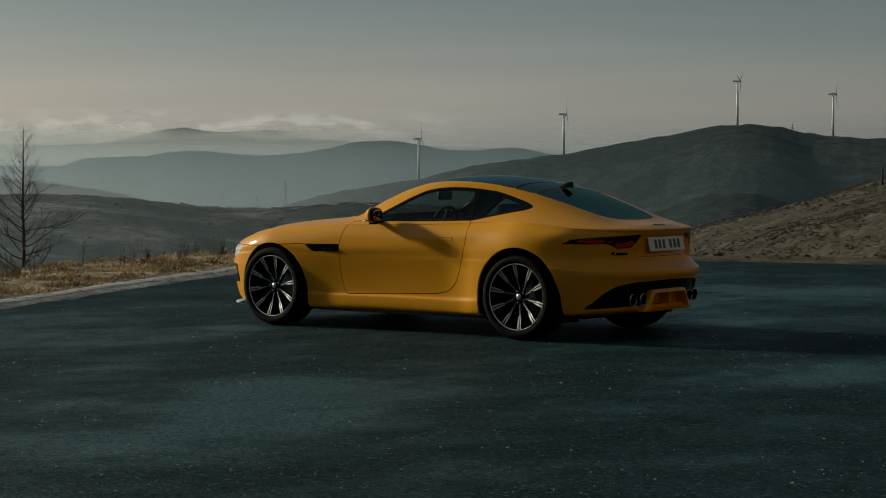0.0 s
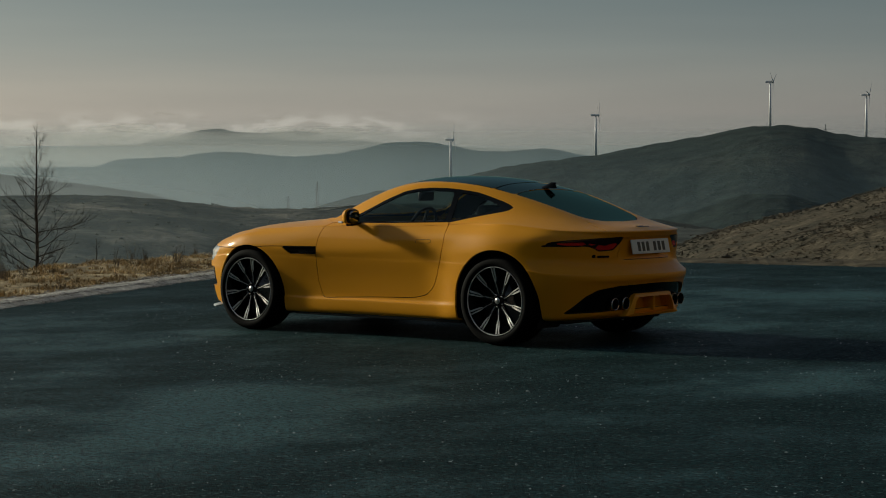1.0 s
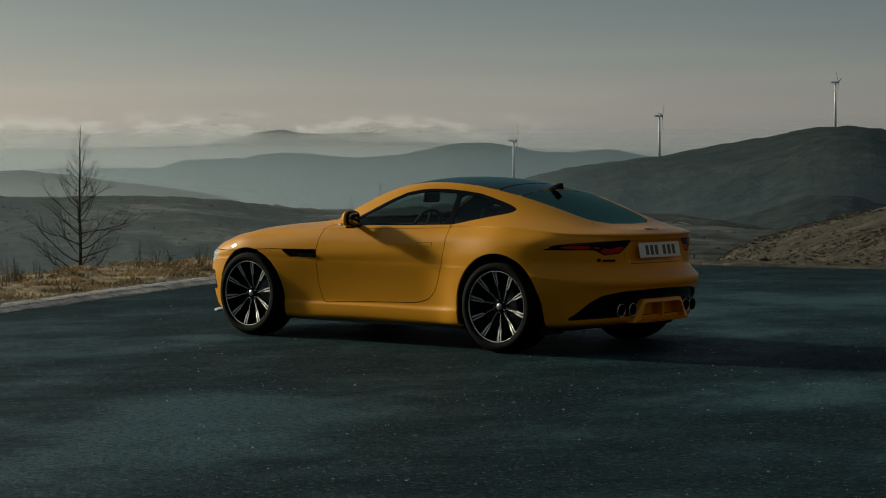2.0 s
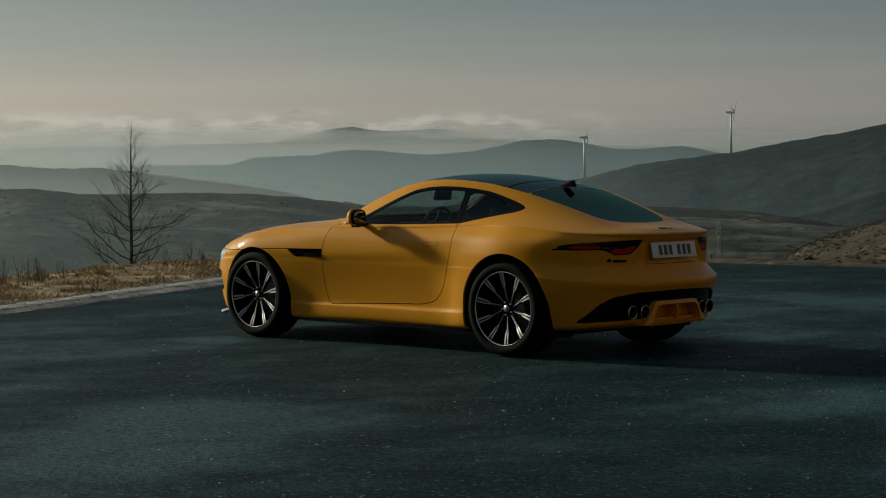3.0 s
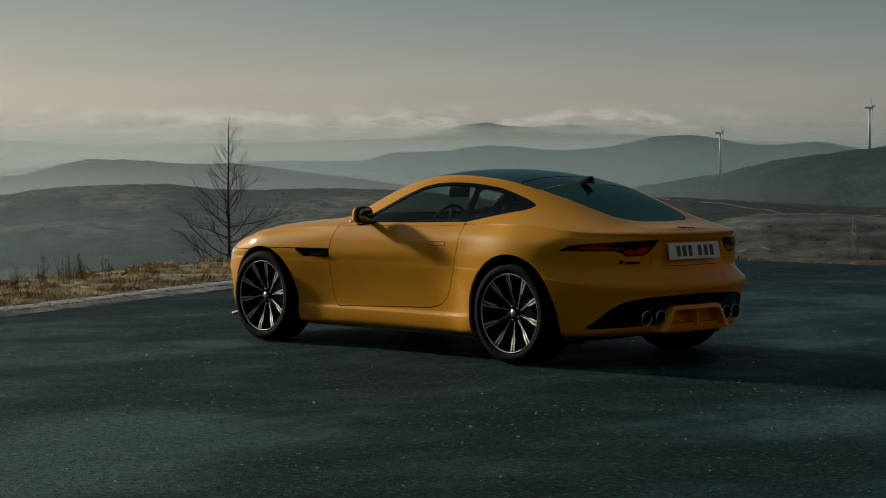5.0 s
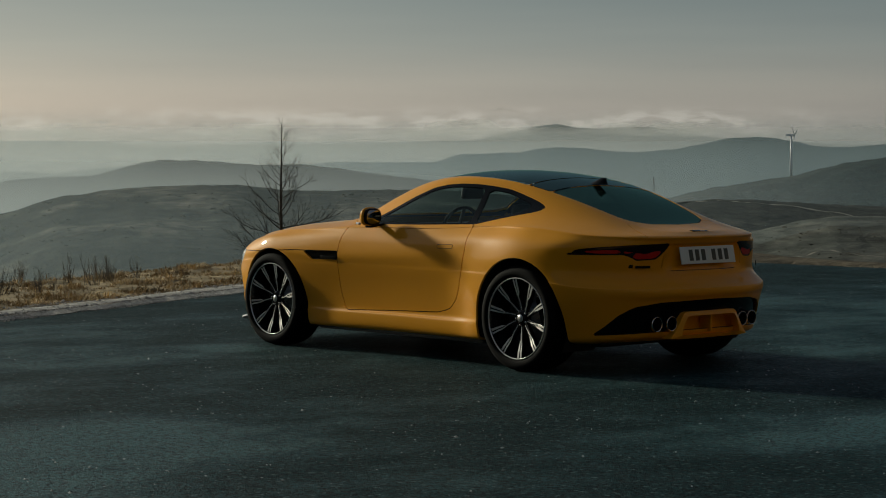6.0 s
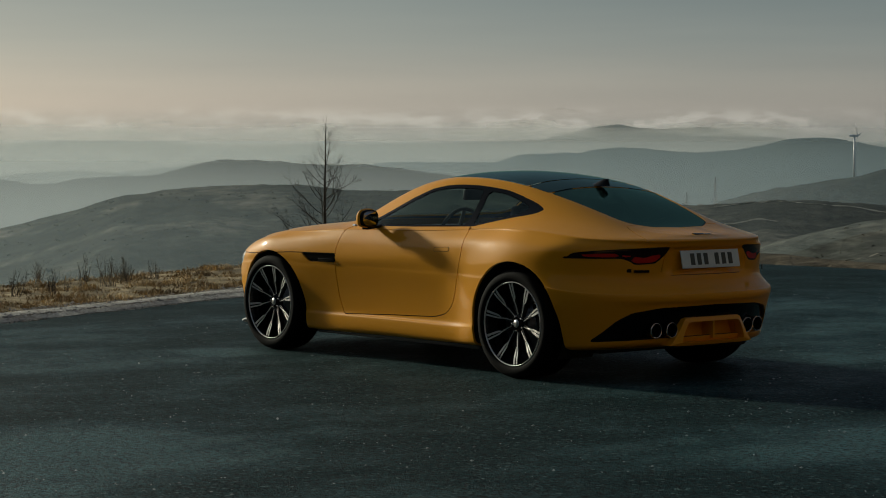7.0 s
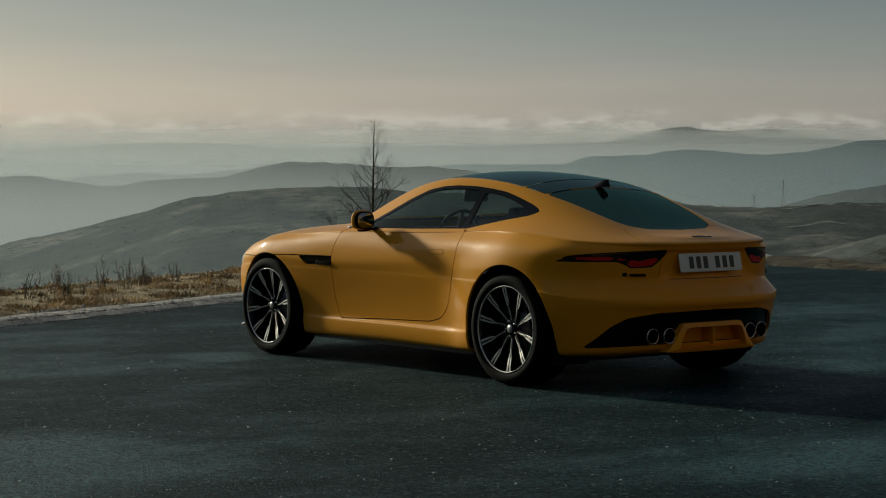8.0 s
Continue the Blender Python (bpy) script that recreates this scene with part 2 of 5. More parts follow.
def make_asphalt():
    m = material("worn_asphalt", (0.03, 0.034, 0.034), 0.5)
    n, l = m.node_tree.nodes, m.node_tree.links
    patch = noise_node(m, 0.62, 8, 0.70, (1, 0.7, 1))
    # paler places: real wear, plus sky sheen and drifting haze put into the colour
    for cx, cy, rad, pale in ((3.35, -7.1, .8, .13), (3.2, -7.3, 1.6, .08), (3.1, -5.6, .7, .12), (2.7, -4.8, .8, .12), (2.2, -4.5, 1.5, .10), (2.1, -4.3, .7, .10), (4.1, -1.5, 1.1, .08), (4.8, -2.3, .8, .10),
                              (6.45, -6.05, .8, .12), (-2.6, -2.2, 2.2, .13), (-.6, -3.6, 1.7, .10), (-1.32, -1.28, .34, .22), (.6, 6.1, 1.5, .15), (-1.0, 5.0, 2.2, .12), (1.3, 3.2, 1.6, .10), (2.4, 1.9, 1.2, .10)):
        gp, df, ln, mr, ad = (n.new("ShaderNode" + k) for k in ("NewGeometry", "VectorMath", "VectorMath", "MapRange", "Math"))
        df.operation, ln.operation, mr.interpolation_type = "SUBTRACT", "LENGTH", "SMOOTHSTEP"
        l.new(gp.outputs["Position"], df.inputs[0])
        df.inputs[1].default_value = (cx, cy, 0)
        l.new(df.outputs[0], ln.inputs[0])
        for k, val in (("From Min", rad * 1.5), ("From Max", rad * 0.2), ("To Min", 0.0), ("To Max", pale)):
            mr.inputs[k].default_value = val
        l.new(ln.outputs["Value"], mr.inputs["Value"])
        l.new(patch, ad.inputs[0])
        l.new(mr.outputs[0], ad.inputs[1])
        patch = ad.outputs[0]
    # coarse stone and fine sand, drawn out in contrast
    grain = None
    for size, gain in ((26, 1.5), (75, 1.9)):
        st = n.new("ShaderNodeMath")
        st.operation = "MULTIPLY_ADD"
        l.new(noise_node(m, size, 4, 0.75), st.inputs[0])
        st.inputs[1].default_value, st.inputs[2].default_value = gain, -gain / 2 + (.5 if grain is None else 0)
        if grain is not None:
            sm = n.new("ShaderNodeMath")
            l.new(grain, sm.inputs[0])
            l.new(st.outputs[0], sm.inputs[1])
            grain = sm.outputs[0]
        else:
            grain = st.outputs[0]
    colour_by(m, patch, [(0.36, (0.0046, 0.0185, 0.0208)), (0.54, (0.0070, 0.0258, 0.0288)), (0.62, (0.0145, 0.0440, 0.0480)), (0.74, (0.040, 0.092, 0.098))], grain, 0.97)
    rough_by(m, patch, 0.72, 0.46, 0.40, 0.68)
    n["Principled BSDF"].inputs["Specular IOR Level"].default_value = 0.05
    v = n.new("ShaderNodeTexVoronoi")
    v.inputs["Scale"].default_value = 110
    g = n.new("ShaderNodeNewGeometry")
    l.new(g.outputs["Position"], v.inputs["Vector"])
    # pale chips of aggregate among the dark ones
    chip = n.new("ShaderNodeTexVoronoi")
    chip.inputs["Scale"].default_value = 62
    l.new(g.outputs["Position"], chip.inputs["Vector"])
    rgb, th, mx = n.new("ShaderNodeSeparateColor"), n.new("ShaderNodeMapRange"), n.new("ShaderNodeMix")
    l.new(chip.outputs["Color"], rgb.inputs[0])
    th.inputs["From Min"].default_value, th.inputs["From Max"].default_value = 0.92, 1.0
    l.new(rgb.outputs[0], th.inputs["Value"])
    mx.data_type = "RGBA"
    base = n["Principled BSDF"].inputs["Base Color"]
    l.new(th.outputs[0], mx.inputs["Factor"])
    l.new(base.links[0].from_socket, mx.inputs["A"])
    mx.inputs["B"].default_value = (0.090, 0.135, 0.135, 1)
    l.new(mx.outputs["Result"], base)
    b1 = bump_by(m, v.outputs["Distance"], 0.75, 0.008)
    b2 = n.new("ShaderNodeBump")
    b2.inputs["Strength"].default_value, b2.inputs["Distance"].default_value = 0.9, 0.04
    l.new(noise_node(m, 13, 6, 0.72), b2.inputs["Height"])
    l.new(b2.outputs[0], b1.inputs["Normal"])
    return m


ASPHALT = make_asphalt()


def make_hill(name, dark, mid, pale, big, fine, terrace=None):
    m = material(name, mid, 0.95, spec=0.1)
    colour_by(m, noise_node(m, big, 7, 0.62), [(0.30, dark), (0.52, mid), (0.74, pale)], noise_node(m, 1.0, 5, 0.6, terrace) if terrace else noise_node(m, fine, 5, 0.7), 0.6)
    bump_by(m, noise_node(m, fine, 5, 0.7), 0.7, 0.4 / fine)
    return m


SHOULDER = make_hill("gravel_bed", (0.22, 0.207, 0.18), (0.44, 0.415, 0.37), (0.62, 0.59, 0.53), 7, 42)
VERGE = make_hill("verge_earth", (0.12, 0.095, 0.055), (0.32, 0.25, 0.145), (0.52, 0.42, 0.265), 1.1, 7)
SCRUB = make_hill("scrub_hill", (0.040, 0.038, 0.028), (0.078, 0.066, 0.046), (0.150, 0.124, 0.086), 0.22, 1.6)
SCRUB2 = make_hill("terraced_scrub", (0.046, 0.052, 0.045), (0.078, 0.082, 0.070), (0.160, 0.152, 0.124), 0.03, 0.25, (0.05, 0.05, 0.7))
# the pale tone stands in for sunlit gullies, painted into the moor's colour
MOOR = make_hill("brown_moor", (0.014, 0.017, 0.014), (0.036, 0.037, 0.031), (0.20, 0.178, 0.142), 0.017, 0.13)
# red-brown bounce colour for the unseen hill that warms the car's rear
FILL_HILL = make_hill("warm_fill_hill", (0.11, 0.066, 0.034), (0.21, 0.132, 0.074), (0.32, 0.21, 0.125), 0.02, 0.3)
FELL = make_hill("dark_fell", (0.010, 0.018, 0.016), (0.019, 0.028, 0.024), (0.040, 0.044, 0.034), 0.004, 0.03)

# ---- mesh tools ----


def mesh_of(name, verts, faces, mat, smooth=True):
    me = bpy.data.meshes.new(name)
    me.from_pydata([tuple(map(float, v)) for v in verts], [], [tuple(f) for f in faces])
    me.polygons.foreach_set("use_smooth", [smooth] * len(me.polygons))
    me.materials.append(mat)
    me.update()
    return me


def link(name, me, parent=None, label=""):
    ob = new(name, me)
    ob.parent = parent
    if label:
        tagged(ob, label)
    return ob


def part(name, bm, mat, parent, label="", smooth=True):
    """Links a bmesh as one mesh object under a thing or a part."""
    me = bpy.data.meshes.new(name)
    bm.to_mesh(me)
    bm.free()
    me.polygons.foreach_set("use_smooth", [smooth] * len(me.polygons))
    me.materials.append(mat)
    return link(name, me, parent, label)


def box(bm, x0, x1, y0, y1, z0, z1, bevel=0.0, m=None):
    r = bmesh.ops.create_cube(bm, size=1)
    vs = r["verts"]
    for v in vs:
        v.co = ((x0 + x1) / 2 + v.co.x * (x1 - x0), (y0 + y1) / 2 + v.co.y * (y1 - y0), (z0 + z1) / 2 + v.co.z * (z1 - z0))
    if bevel:
        es = list({e for v in vs for e in v.link_edges})
        r = bmesh.ops.bevel(bm, geom=es, offset=bevel, segments=3, affect="EDGES", profile=0.6)
        vs = list({v for v in bm.verts if v.is_valid and v in set(r["verts"]) | set(vs)}) if m else vs
    if m:
        bmesh.ops.transform(bm, matrix=m, verts=[v for v in bm.verts if v in set(vs)])


def lathe(bm, profile, segments=48, m=None, cap=False):
    """Turns a profile of (radius, height) about the z axis, then moves it by m."""
    rings = []
    for r, h in profile:
        rings.append([bm.verts.new((r * math.cos(2 * math.pi * i / segments), r * math.sin(2 * math.pi * i / segments), h)) for i in range(segments)])
    for a, b in zip(rings, rings[1:]):
        for i in range(segments):
            j = (i + 1) % segments
            bm.faces.new((a[i], a[j], b[j], b[i]))
    if cap:
        bm.faces.new(rings[-1])
        bm.faces.new(rings[0][::-1])
    if m:
        bmesh.ops.transform(bm, matrix=m, verts=[v for r in rings for v in r])


def tube(bm, path, radii, sides=6, close=True):
    """A tapered round rod along a path of points."""
    rings = []
    for i, p in enumerate(path):
        d = (Vector(path[min(i + 1, len(path) - 1)]) - Vector(path[max(i - 1, 0)])).normalized()
        a = d.orthogonal().normalized()
        b = d.cross(a)
        rings.append([bm.verts.new(Vector(p) + radii[i] * (math.cos(2 * math.pi * k / sides) * a + math.sin(2 * math.pi * k / sides) * b)) for k in range(sides)])
    for r, s in zip(rings, rings[1:]):
        # keep the rings from twisting
        k0 = min(range(sides), key=lambda k: (s[k].co - r[0].co).length)
        for k in range(sides):
            bm.faces.new((r[k], r[(k + 1) % sides], s[(k + 1 + k0) % sides], s[(k + k0) % sides]))
    if close:
        bm.faces.new(rings[-1])
        bm.faces.new(rings[0][::-1])


def smooth_keys(keys, x):
    """Monotone cubic through (x, value) keys."""
    k = np.array(sorted(keys), float)
    X, Y = k[:, 0], k[:, 1]
    h, d = np.diff(X), np.diff(Y) / np.diff(X)
    s = np.zeros(len(X))
    s[0], s[-1] = d[0], d[-1]
    for i in range(1, len(X) - 1):
        if d[i - 1] * d[i] > 0:
            w1, w2 = 2 * h[i] + h[i - 1], h[i] + 2 * h[i - 1]
            s[i] = (w1 + w2) / (w1 / d[i - 1] + w2 / d[i])
    x = np.clip(np.asarray(x, float), X[0], X[-1])
    i = np.clip(np.searchsorted(X, x) - 1, 0, len(X) - 2)
    t = (x - X[i]) / h[i]
    return ((1 + 2 * t) * (1 - t) ** 2 * Y[i] + t * (1 - t) ** 2 * h[i] * s[i] + t * t * (3 - 2 * t) * Y[i + 1] + t * t * (t - 1) * h[i] * s[i + 1])


def rounded(poly, r=0.03, n=5):
    """A polygon with its corners rounded off."""
    out = []
    for i, p in enumerate(poly):
        p, a, b = np.array(p, float), np.array(poly[i - 1], float), np.array(poly[(i + 1) % len(poly)], float)
        da, db = a - p, b - p
        la, lb = np.linalg.norm(da), np.linalg.norm(db)
        k = min(r, la * 0.45, lb * 0.45)
        p0, p1 = p + da / la * k, p + db / lb * k
        for t in np.linspace(0, 1, n):
            out.append((1 - t) ** 2 * p0 + 2 * t * (1 - t) * p + t * t * p1)
    return np.array(out)


def polygon_distance(P, poly):
    """Signed distance of 2D points to a closed outline, negative inside."""
    poly = np.asarray(poly, float)
    best, inside = np.full(len(P), 1e9), np.zeros(len(P), bool)
    for a, b in zip(poly, np.roll(poly, -1, 0)):
        ab, ap = b - a, P - a
        t = np.clip((ap @ ab) / max(ab @ ab, 1e-12), 0, 1)
        best = np.minimum(best, np.hypot(*(ap - t[:, None] * ab).T))
        cross = ((a[1] > P[:, 1]) != (b[1] > P[:, 1]))
        with np.errstate(divide="ignore", invalid="ignore"):
            xi = (b[0] - a[0]) * (P[:, 1] - a[1]) / (b[1] - a[1]) + a[0]
        inside ^= cross & (P[:, 0] < xi)
    return np.where(inside, -best, best)


class Skin:
    """A surface that is cut into panels along outlines."""

    def __init__(self, verts, faces):
        self.v, self.faces = [np.array(p, float) for p in verts], [list(f) for f in faces]

    def cut(self, faces, values, level=0.0):
        """Splits faces where the function of the points crosses a level: (inside, outside)."""
        val = list(values(np.array(self.v)) - level)
        made, inside, outside = {}, [], []

        def crossing(i, j):
            key = (min(i, j), max(i, j))
            if key not in made:
                t = val[i] / (val[i] - val[j])
                self.v.append(self.v[i] + t * (self.v[j] - self.v[i]))
                val.append(0.0)
                made[key] = len(self.v) - 1
            return made[key]

        for f in faces:
            s = [val[i] < 0 for i in f]
            if all(s):
                inside.append(f)
            elif not any(s):
                outside.append(f)
            else:
                a, b = [], []
                for k, i in enumerate(f):
                    j = f[(k + 1) % len(f)]
                    (a if val[i] < 0 else b).append(i)
                    if (val[i] < 0) != (val[j] < 0):
                        c = crossing(i, j)
                        a.append(c)
                        b.append(c)
                if len(a) > 2:
                    inside.append(a)
                if len(b) > 2:
                    outside.append(b)
        return inside, outside

    def panel(self, faces, values, gap=0.0):
        """(panel, seam, rest): cut along an outline, with a seam of that half width round the panel."""
        ins, rest = self.cut(faces, values, gap)
        if not gap:
            return ins, [], rest
        core, seam = self.cut(ins, values, -gap)
        return core, seam, rest

    def mesh(self, name, faces, mat, side=0, push=0.0, rim=0.0):
        """A mesh of the faces. side 0: both halves joined, -1: as built, 1: mirrored. push: inward offset."""
        used = sorted({i for f in faces for i in f})
        index = {i: k for k, i in enumerate(used)}
        bm = bmesh.new()
        for mirror in ((False, True) if side == 0 else ((side > 0),)):
            vs = [bm.verts.new((self.v[i][0], -self.v[i][1] if mirror else self.v[i][1], self.v[i][2])) for i in used]
            for f in faces:
                q = [vs[index[i]] for i in f]
                try:
                    bm.faces.new(q[::-1] if mirror else q)
                except ValueError:
                    pass
        bmesh.ops.remove_doubles(bm, verts=bm.verts, dist=0.0004)
        bm.normal_update()
        if push:
            shift = [(v, v.normal.copy()) for v in bm.verts]
            for v, nrm in shift:
                v.co -= nrm * push
        if rim:
            # turn the free edges inwards, as pressed sheet metal is
            edges = [e for e in bm.edges if e.is_boundary]
            inward = {v: v.co - v.normal * rim for e in edges for v in e.verts}
            low = {}
            for e in edges:
                loop = e.link_loops[0]
                a, b = loop.vert, loop.link_loop_next.vert
                for v in (a, b):
                    if v not in low:
                        low[v] = bm.verts.new(inward[v])
                q = [bm.verts.new(a.co), bm.verts.new(b.co)]
                bm.faces.new((q[1], q[0], low[a], low[b]))
        me = bpy.data.meshes.new(name)
        bm.to_mesh(me)
        bm.free()
        me.polygons.foreach_set("use_smooth", [True] * len(me.polygons))
        me.materials.append(mat)
        return me


# ---- the land ----
EYE = (10.77, -11.5, 1.35)
PAD = [(-8.9, 11.4), (-8.1, 6.2), (-7.45, 4.9), (-6.25, 1.95), (-4.82, -1.1), (-3.2, -4.6), (0.5, -12.0), (5.5, -22.0), (20, -38), (60, -38), (60, 24), (20, 17.5), (0.0, 12.4), (-4.5, 11.6)]


def build_asphalt():
    bm = bmesh.new()
    top = [bm.verts.new((*p, 0)) for p in rounded(PAD, 1.2, 6)]
    low = [bm.verts.new((v.co.x, v.co.y, -.12)) for v in top]
    f = bm.faces.new(top)
    for i in range(len(top)):
        j = (i + 1) % len(top)
        bm.faces.new((top[i], low[i], low[j], top[j]))
    bmesh.ops.triangulate(bm, faces=[f])
    bmesh.ops.recalc_face_normals(bm, faces=bm.faces)
    ob = part("asphalt_pad", bm, ASPHALT, None, smooth=False)
    tagged(ob, "dark worn asphalt with paler patches, partly painted sheen and haze", "road", kind="structure")


# ridges: distance, slope on this side, slope beyond, roughness, and the skyline as (bearing from +y towards -x, height in degrees)
SKY_SCRUB = [(15, .6), (20, .35), (25.6, -.29), (26.6, -.56), (28.1, -1.0), (29.7, -1.39), (31.0, -1.72), (32.0, -2.05), (32.6, -2.35), (33.1, -2.75), (33.6, -3.6), (36, -8), (90, -9)]
# unseen hills added behind: a shaded one darkens reflections, a sunlit one fills warm
SKY_ADDED_DARK = [(-60, -9), (106, -9), (112, 2), (120, 11), (132, 17), (150, 19), (185, 19), (215, 15), (230, 8), (240, -4), (300, -9)]
SKY_ADDED_WARM = [(-60, 17), (-40, 17), (-15, 13), (0, 6), (8, 1.2), (14, -4), (20, -9), (200, -9), (210, 8), (230, 15), (260, 17), (300, 17)]
SKY_TERRACE = [(20, -1.95), (28, -1.85), (31.1, -1.75), (33.7, -1.56), (35, -1.47), (37, -1.45), (38, -1.57), (39.3, -1.87), (40.7, -2.25), (41.5, -2.55), (44, -3.6), (47, -4.5), (52, -5.5), (60, -6), (90, -6)]
SKY_MOOR = [(20, -2.5), (30, -1.9), (31, -1.75), (33.1, -1.42), (33.9, -1.31), (35.5, -1.22), (37.3, -1.14), (38.6, -1.07), (39.3, -1.03), (40.4, -1.02), (41.5, -1.10), (42.3, -1.15), (43.1, -1.16), (43.9, -1.14), (44.7, -1.09), (45.4, -1.01), (46.2, -.92), (47, -.84), (47.8, -.79), (49.1, -.745), (50.2, -.75), (51, -.78), (52.2, -.77), (53.1, -.68), (53.9, -.62), (55.5, -.63), (56.4, -.67), (57.1, -.73), (57.9, -.84), (58.5, -.92), (59.2, -1.09), (59.9, -1.32), (60.7, -1.52), (61.5, -1.73), (62.2, -1.89), (63, -2.04), (63.8, -2.22), (67, -3.2), (75, -4)]
SKY_NEAR = [(20, -4), (43, -2.4), (45, -1.4), (46, -.95), (46.9, -.72), (48.2, -.52), (49.6, -.35), (51, -.16), (52, -.05), (53, -.05), (53.8, -.02), (54.6, .05), (55.5, .08), (56.1, .05), (56.6, -.04), (57.2, -.2), (57.8, -.36), (58.7, -.39), (59.2, -.40), (60, -.48), (60.8, -.60), (61.3, -.56), (62.3, -.42), (63, -.31), (63.8, -.35), (66, -.3)]
SKY_DARK = [(15, .4), (22, .62), (26.1, .74), (26.9, .80), (27.7, .88), (28.4, 1.04), (29.1, 1.12), (29.7, 1.125), (30.5, 1.04), (31.2, .90), (32, .77), (32.7, .65), (33.6, .48), (34.4, .33), (35.2, .23), (35.9, .14), (36.9, 0), (38.6, -.38), (39.5, -.53), (40.4, -.65), (42.5, -1.2), (45, -2.5), (90, -3)]
SKY_LONG = [(15, -.2), (30, -.1), (34, .25), (35.1, .41), (35.8, .53), (37, .46), (37.8, .49), (38.5, .63), (39.2, .71), (40, .70), (40.7, .57), (41.6, .40), (42.2, .35), (43, .32), (43.8, .39), (44.9, .46), (45.5, .42), (46.1, .31), (47.5, .27), (48.4, .05), (51.2, .03), (52.6, -.10), (53.6, -.07), (55.3, .04), (55.9, .01), (56.7, -.07), (58.3, -.20), (59, -.29), (60.9, -.6), (68, -.5), (90, .1)]
SKY_FAR = [(15, .3), (34, .45), (37.5, .55), (39.1, .60), (41.3, .80), (42, .95), (42.7, 1.01), (43.8, .96), (44.3, .98), (44.9, 1.08), (45.5, 1.02), (46.1, .88), (47.3, .65), (48.8, .60), (49.9, .56), (53, .53), (56.1, .47), (57.7, .58), (59.7, .60), (60.8, .57), (62.3, .46), (63.8, .38), (90, .3)]
RIDGES = [
    ("SCRUB", 260, .16, .25, 1.5, SKY_SCRUB),
    ("SCRUB", 420, .34, .25, 3, SKY_ADDED_DARK),
    ("FILL_HILL", 430, .34, .25, 3, SKY_ADDED_WARM),
    ("SCRUB2", 640, .12, .25, 3, SKY_TERRACE),
    ("MOOR", 980, .13, .25, 5, SKY_MOOR),
    ("FELL", 1750, .2, .25, 8, SKY_NEAR),
    ("FELL", 2600, .28, .3, 16, SKY_DARK),
    ("FELL", 3600, .3, .3, 14, SKY_LONG),
    ("FELL", 4550, .3, .3, 12, SKY_FAR),
]
GROUND_MATS = ["VERGE", "SCRUB", "SCRUB2", "MOOR", "FELL", "FILL_HILL"]


def pad_distance(p):
    return polygon_distance(p, np.array(PAD, float))


def fractal(x, y, scale, octaves=4, seed=0.0):
    """Cheap smooth fractal noise on arrays."""
    out, amp, tot = np.zeros_like(x), 1.0, 0.0
    for o in range(octaves):
        k = 2 ** o / scale
        a = 0.7 * o + seed
        u, v = (x * math.cos(a) - y * math.sin(a)) * k, (x * math.sin(a) + y * math.cos(a)) * k
        out += amp * (np.sin(u * 6.1 + 1.7 * np.sin(v * 2.3 + seed) + o) * np.cos(v * 5.3 + 1.9 * np.sin(u * 1.9 - seed) + 2 * o))
        tot += amp
        amp *= 0.55
    return out / tot


def ground_height(x, y):
    """Height of the ground sheet, and which kind of ground it is."""
    x, y = np.asarray(x, float), np.asarray(y, float)
    d = pad_distance(np.stack([x.ravel(), y.ravel()], 1)).reshape(x.shape)
    dx, dy = x - EYE[0], y - EYE[1]
    r = np.hypot(dx, dy)
    az = np.degrees(np.arctan2(-dx, dy))
    az = np.where((az < -60), az + 360, az)
    verge = np.where(d < 0, -.05, .012 + .035 * np.clip(d, 0, 1) + .05 * fractal(x, y, 5.0) * np.clip(d / .8, 0, 1))
    # the verge rolls over a few metres out and drops into the valley
    left = np.clip((az - 36) / 6, 0, 1)
    roll = np.maximum(d - (.6 + 1.5 * left), 0)
    z = verge - .125 * roll ** 2 / (roll + 1.2)
    z = np.where(az > 100, np.minimum(z, verge), z)
    # no grass verge where the scrub comes up to the far side of the asphalt
    kind = np.where((az < 39.3) & (az > 5) & (d > -1.5), 1, 0)
    for name, R, front, beyond, rough, sky in RIDGES:
        k = np.array(sorted(sky), float)
        el = smooth_keys(sky, np.clip(az, k[0, 0], k[-1, 0]))
        crest = EYE[2] + R * np.tan(np.radians(el))
        q = r - R
        h = crest - np.where(q < 0, front * (q * q) / (np.abs(q) + .10 * R), beyond * q * q / (q + .06 * R + 1e-9))
        body = np.clip(np.abs(q) / (.12 * R), 0, 1)
        h = h + rough * fractal(x, y, R * .22, 5, R * .001) * body + .10 * rough * fractal(x, y, R * .02, 3, 2.0)
        far = np.clip((r - 70) / 60, 0, 1)
        h = np.where(r > 60, h * far + (1 - far) * z, -1e4)
        kind = np.where(h > z, GROUND_MATS.index(name), kind)
        z = np.maximum(z, h)
    return np.maximum(z, -420.0), kind


